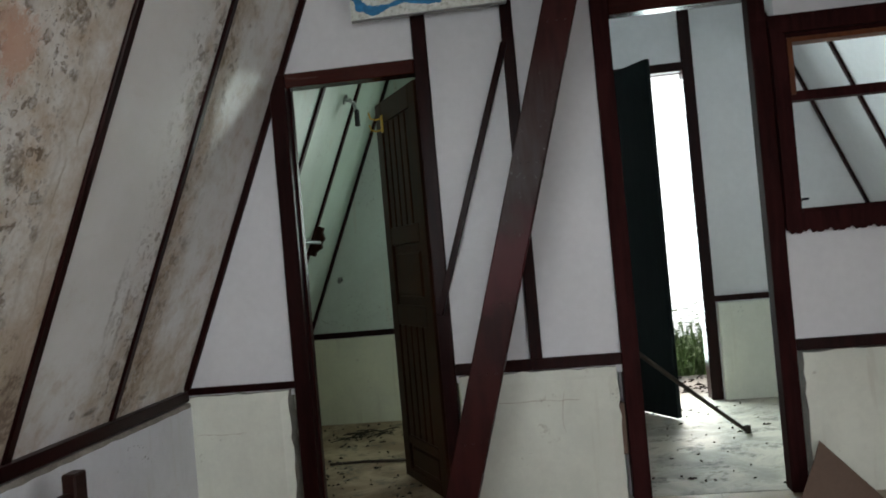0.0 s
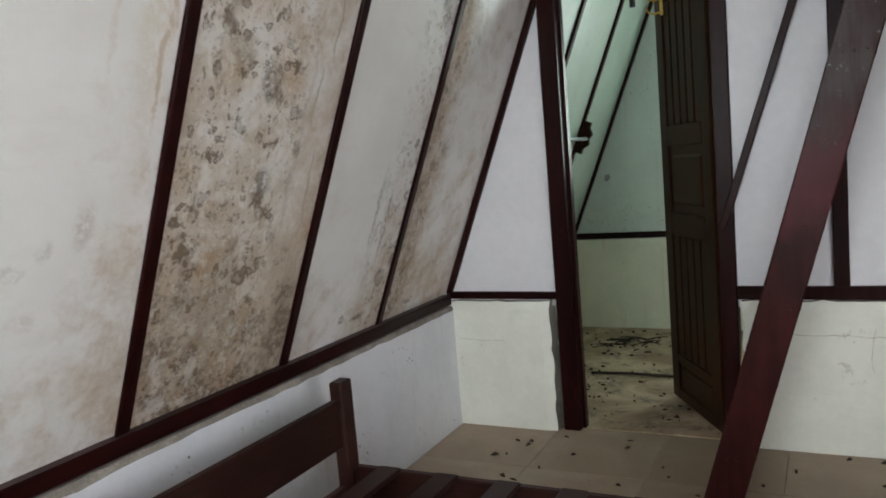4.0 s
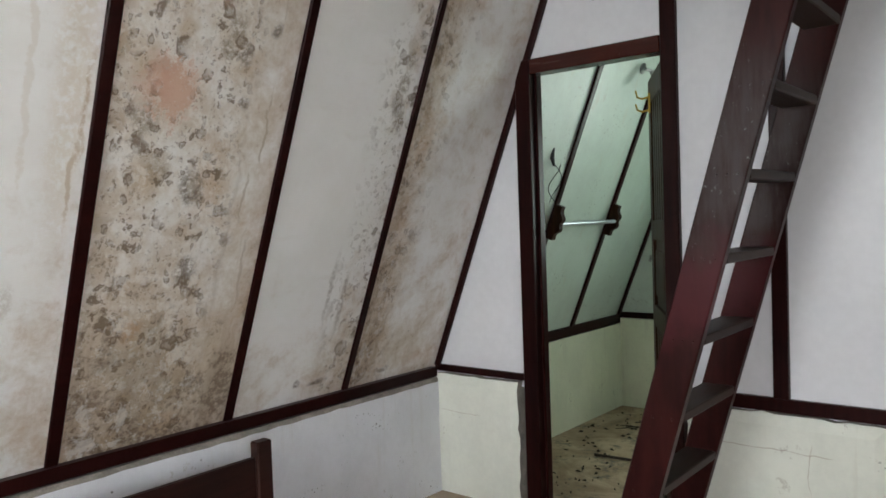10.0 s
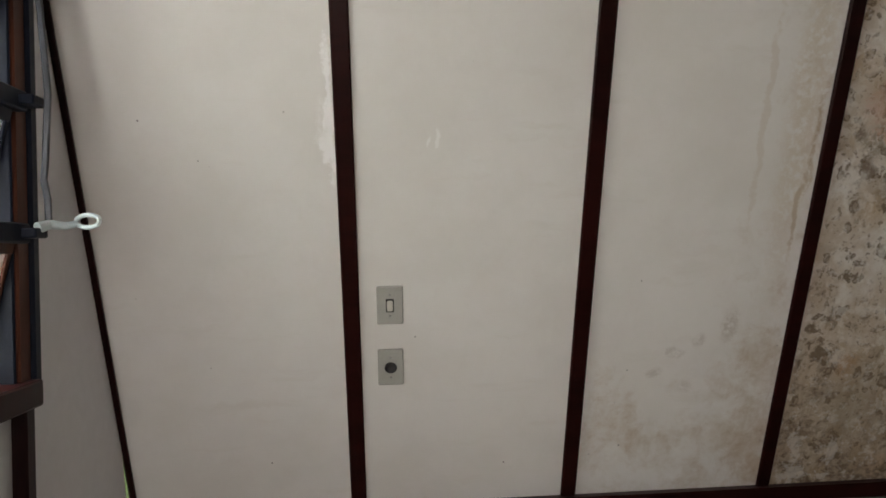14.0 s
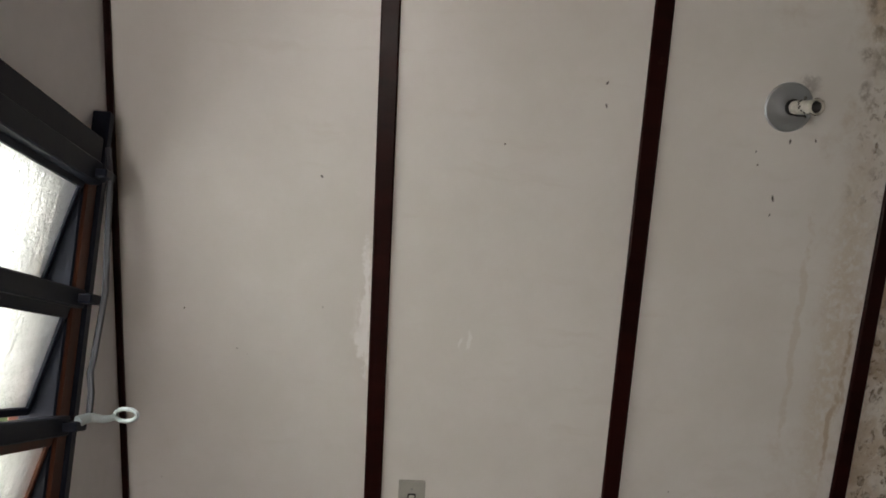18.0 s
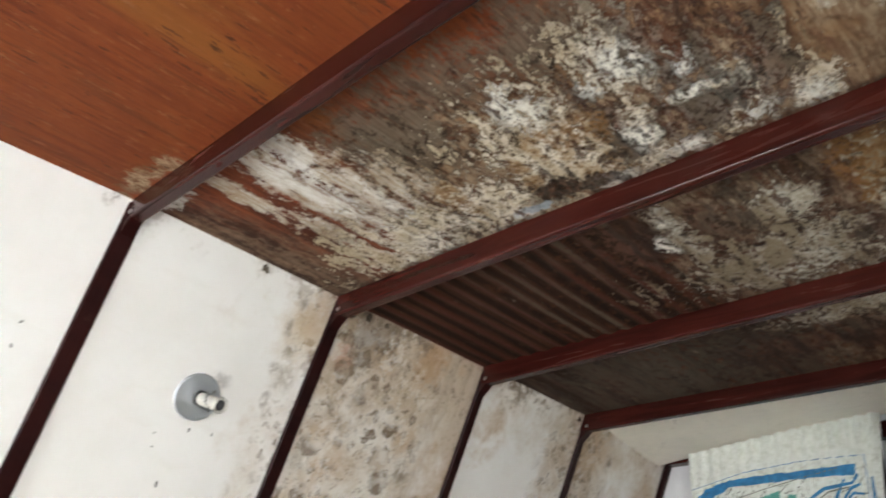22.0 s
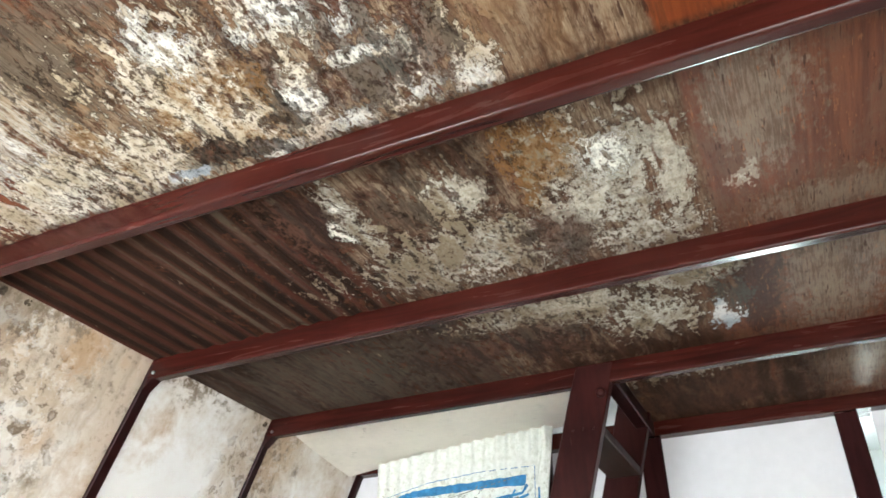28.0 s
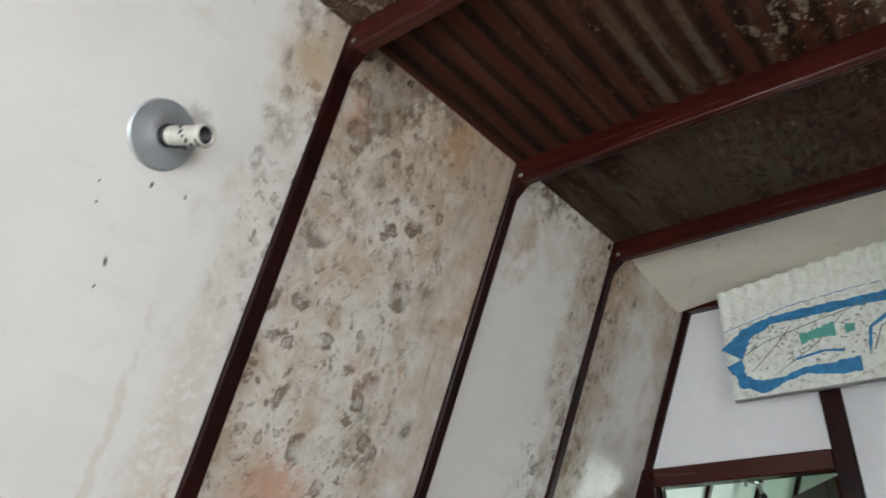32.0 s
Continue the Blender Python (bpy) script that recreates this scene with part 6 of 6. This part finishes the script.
part("bolt", box(0.50, 0.58, 0.022, 0.034, 1.10, 1.115, 0.002, hm), M_STEEL, door_2)

stick = tagged(part("broomstick", tube([(2.719, 0.989, 0.014), (2.40, 0.64, 0.30), (2.075, 0.285, 0.595)], 0.011, 10), M_TWIG), "grey wooden broomstick leaning in the doorway", "stick")
part("stick_end", lathe([(0.0, 0.0), (0.018, 0.0), (0.018, 0.04), (0.0, 0.045)], Matrix.Translation((2.722, 0.992, 0.005)), 10), M_TWIG, stick)

# ---- bed frame against the west wall ----
bed = thing("bed_frame", "dark wooden bed frame with a plank headboard", "bed")
BX, BY0, BY1 = 0.217, -2.26, -1.212
for y in (BY0, BY1):
    part("post", box(BX, BX + 0.045, y - 0.062, y, 0.0, 0.572, 0.005), M_BED, bed)
part("headboard", box(BX + 0.008, BX + 0.034, BY0, BY1 - 0.062, 0.370, 0.520, 0.004), M_BED, bed)
part("lower_rail", box(BX + 0.008, BX + 0.034, BY0, BY1 - 0.062, 0.130, 0.250, 0.004), M_BED, bed)
for y in (BY0 - 0.050, BY1 - 0.030):
    part("side_rail", box(BX + 0.045, 2.02, y, y + 0.026, 0.175, 0.300, 0.004), M_BED, bed)
for y in (BY0, BY1):
    part("foot_post", box(2.02, 2.065, y - 0.062, y, 0.0, 0.33, 0.005), M_BED, bed)
part("foot_rail", box(2.03, 2.056, BY0, BY1 - 0.062, 0.175, 0.300, 0.004), M_BED, bed)
for k in range(9):
    x = 0.36 + 0.19 * k
    part("slat", box(x, x + 0.07, BY0 - 0.02, BY1 - 0.034, 0.300, 0.316, 0.002), M_BED, bed)

# ---- torn cardboard leaning on the wall beside the hall doorway ----
card = thing("cardboard_sheet", "torn brown cardboard sheet leaning against the wall", "cardboard")
tilt_c = Matrix.Translation((2.760, -0.165, 0.001)) @ Matrix.Rotation(radians(-24), 4, "X")
part("sheet", prism([(-0.145, 0.0), (0.175, 0.0), (0.150, 0.035), (-0.022, 0.245), (-0.050, 0.185), (-0.135, 0.03)], -0.003, 0.003), M_CARD, card).matrix_world = tilt_c
part("liner", prism([(-0.14, 0.002), (0.168, 0.002), (-0.024, 0.236)], -0.0045, -0.0031), M_CARD, card).matrix_world = tilt_c

# ---- outside ----
bm = bmesh.new()
xs_ = [-900, -300, -120, -60, -30, -12, 0, 6, 12, 30, 60, 120, 300, 900]
ys_ = [-900, -300, -120, -60, -30, -12, 0, 4, 5.5, 7, 10, 16, 30, 60, 120, 300, 900]
fall = {y: -0.12 - (0 if y <= 4 else min((y - 4) * 0.42, 26)) for y in ys_}
net = [[bm.verts.new((x, y, fall[y])) for x in xs_] for y in ys_]
for r0, r1 in zip(net, net[1:]):
    for k in range(len(xs_) - 1):
        bm.faces.new((r0[k], r0[k + 1], r1[k + 1], r1[k]))
ground = tagged(part("ground", bm, M_GRASS), "grassy ground falling away behind the house", "ground", kind="structure")
step_out = tagged(part("back_step", box(1.9, 3.3, YB + 0.105, 3.1, -0.119, -0.03, 0.01), M_DUST), "littered concrete step outside the back door", "step", kind="structure")
random.seed(11)
bm = bmesh.new()
for k in range(4200):
    x, y = random.uniform(1.2, 4.4), 3.1 + random.random() ** 1.4 * 1.6
    if y < 3.25 and random.random() < 0.5:
        continue
    h, a, lean_ = random.uniform(0.10, 0.50), random.uniform(0, 6.28), random.uniform(0.10, 0.42)
    w = random.uniform(0.006, 0.013)
    b = Vector((x, y, -0.12))
    s = Vector((math.cos(a + 1.57), math.sin(a + 1.57), 0)) * w
    mid_ = b + Vector((math.cos(a) * lean_ * 0.35, math.sin(a) * lean_ * 0.35, h * 0.65))
    tip_ = b + Vector((math.cos(a) * lean_, math.sin(a) * lean_, h))
    v = [bm.verts.new(p) for p in (b - s, b + s, mid_ + s * 0.7, mid_ - s * 0.7, tip_)]
    bm.faces.new(v[:4])
    bm.faces.new((v[3], v[2], v[4]))
for k in range(3600):
    x, y = random.uniform(1.2, 4.4), 3.1 + random.random() ** 1.3 * 1.5
    c = Vector((x, y, -0.12 + random.uniform(0.05, 0.62)))
    a, l = random.uniform(0, 6.28), random.uniform(0.015, 0.05)
    d = Vector((math.cos(a), math.sin(a), random.uniform(-0.5, 0.3))) * l
    s = Vector((-math.sin(a), math.cos(a), random.uniform(-0.4, 0.4))) * l * random.uniform(0.25, 0.5)
    bm.faces.new([bm.verts.new(p) for p in (c - d, c + s, c + d, c - s)])
tagged(part("tall_grass", bm, M_GRASS), "tall green grass and leafy weeds beyond the back door", "grass", kind="stuff")


def bush(x, y, size, seed):
    random.seed(seed)
    tree = thing("tree", "leafy green tree in the garden", "tree", "garden trees", at=(0, 0, 0))
    bm = bmesh.new()
    add_tube(bm, [(x, y, -0.15), (x + 0.1, y, size * 0.4), (x + 0.15, y + 0.1, size * 0.8)], 0.07 * size / 3, 8, 0.02)
    for k in range(7):
        z = size * random.uniform(0.3, 0.75)
        a = random.uniform(0, 6.28)
        add_tube(bm, [(x + 0.1, y, z), (x + 0.1 + math.cos(a) * size * 0.2, y + math.sin(a) * size * 0.2, z + size * 0.12), (x + 0.1 + math.cos(a) * size * 0.32, y + math.sin(a) * size * 0.32, z + size * 0.26)], 0.018 * size / 3, 5, 0.006)
    part("trunk", bm, M_BARK, tree)
    bm = bmesh.new()
    clumps = [(Vector((x, y, size * 0.65)) + Vector((random.gauss(0, 0.2), random.gauss(0, 0.2), random.gauss(0, 0.17))) * size, random.uniform(0.12, 0.24) * size) for _ in range(16)]
    for c, r in clumps:
        for _ in range(70):
            p = c + Vector((random.gauss(0, 0.5), random.gauss(0, 0.5), random.gauss(0, 0.45))) * r
            d = Vector((random.uniform(-1, 1), random.uniform(-1, 1), random.uniform(-0.6, 0.4))).normalized()
            s = d.orthogonal().normalized()
            l = random.uniform(0.05, 0.11)
            bm.faces.new([bm.verts.new(q) for q in (p - d * l, p + s * l * 0.4, p + d * l, p - s * l * 0.4)])
    part("crown", bm, M_LEAFGREEN, tree)


bush(0.8, -9.0, 4.0, 3)
bush(4.0, -10.5, 4.6, 4)
bush(11.0, -3.0, 4.2, 5)

# glowing sheets added far off, so that the openings burn out to white
sheet_glow = material("glowing_backdrop")
glow = sheet_glow.node_tree.nodes.new("ShaderNodeEmission")
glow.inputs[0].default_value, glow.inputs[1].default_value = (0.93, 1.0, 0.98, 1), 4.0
sheet_glow.node_tree.links.new(glow.outputs[0], sheet_glow.node_tree.nodes["Material Output"].inputs[0])
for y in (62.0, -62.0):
    tagged(part("backdrop", prism([(-70, -30), (74, -30), (74, 45), (-70, 45)], y - 0.1, y + 0.1), sheet_glow), "glowing sheet standing in for the bright sky", "sky", kind="structure")

# ---- floors ----
slab = tagged(part("floor", box(-0.1, W + 0.1, YS - 0.1, YN + 0.03, -0.10, -0.004), M_RAW), "dusty beige tiled floor", "floor", kind="structure")
back_floor = tagged(part("floor_hall", box(1.936, W + 0.1, YN + 0.031, YB + 0.104, -0.10, 0.0), M_DUST), "pale dusty concrete floor strewn with dirt", "floor", kind="structure")
bath_floor = tagged(part("floor_bathroom", box(-0.1, 1.935, YN + 0.031, YB + 0.104, -0.10, 0.0), M_BATHFLOOR), "dusty beige bathroom floor strewn with leaves", "floor", kind="structure")
TS = 0.46
tile_meshes = {}
nx_, ny_ = math.ceil((W - 0.08) / TS), math.ceil(-YS / TS)
for i in range(nx_):
    for j in range(ny_):
        x0, x1 = 0.045 + i * TS, min(0.045 + (i + 1) * TS, W - 0.045)
        y1, y0 = -j * TS + 0.02, max(-(j + 1) * TS + 0.02, YS)
        key = (round(x1 - x0, 3), round(y1 - y0, 3))
        if key not in tile_meshes:
            b = box(0.0015, key[0] - 0.0015, 0.0015, key[1] - 0.0015, -0.008, 0.0, 0.0012)
            me = bpy.data.meshes.new("tile")
            b.to_mesh(me)
            b.free()
            me.materials.append(M_TILE)
            tile_meshes[key] = me
        t = new("tile", tile_meshes[key])
        t.location = (x0, y0, 0)
        t.parent = slab


def litter(name, label, count, area, seed, size, z=0.0):
    """Dry leaves, twigs and crumbs strewn on a floor."""
    random.seed(seed)
    bm = bmesh.new()
    for k in range(count):
        x, y = random.uniform(area[0], area[1]), random.uniform(area[2], area[3])
        a, l = random.uniform(0, 6.28), random.uniform(0.4, 1.6) * size
        d, s = Vector((math.cos(a), math.sin(a), 0)), Vector((-math.sin(a), math.cos(a), 0))
        w = l * random.uniform(0.12, 0.5)
        p = Vector((x, y, z + 0.002))
        up = Vector((0, 0, random.uniform(0.003, 0.012)))
        v = [bm.verts.new(q) for q in (p - d * l, p + s * w + up, p + d * l + up * 0.4, p - s * w + up * 0.6)]
        bm.faces.new(v)
        low = [bm.verts.new(Vector((q.co.x, q.co.y, z))) for q in v]
        for i in range(4):
            bm.faces.new((v[i], low[i], low[(i + 1) % 4], v[(i + 1) % 4]))
    return tagged(part(name, bm, M_TWIG), label, "debris", kind="stuff")


litter("dry_leaves", "dry brown leaves and crumbs on the room's floor", 60, (0.3, 2.4, -0.8, -0.05), 21, 0.012)
litter("bath_debris", "dead leaves and dirt on the bathroom floor", 190, (0.1, 1.05, 0.15, 1.85), 22, 0.010)
litter("hall_debris", "black dirt and leaves on the hall floor", 60, (2.0, 2.9, 0.1, 1.8), 23, 0.012)
litter("step_debris", "dead leaves on the back step", 200, (2.0, 3.2, 2.1, 3.1), 24, 0.025, -0.03)
random.seed(31)
twigs = thing("twigs", "small dead twigs on the bathroom floor", "twig")
for k in range(22):
    a = random.uniform(-0.7, 0.9) + random.choice((0.0, 3.14))
    p = Vector((0.40 + random.uniform(-0.14, 0.16), 1.50 + random.uniform(-0.10, 0.10), 0.006))
    q = p + Vector((math.cos(a), math.sin(a), 0)) * random.uniform(0.06, 0.16) + Vector((0, 0, random.uniform(0.0, 0.02)))
    part("twig", tube([p, (p + q) / 2 + Vector((0.01, 0.008, 0.006)), q], 0.005, 5, 0.002), M_TWIG, twigs)
rod = tagged(part("rod", tube([(0.41, 0.82, 0.010), (0.62, 0.835, 0.012), (0.85, 0.825, 0.010)], 0.008, 8), M_TWIG), "dark rod lying across the bathroom floor", "rod")
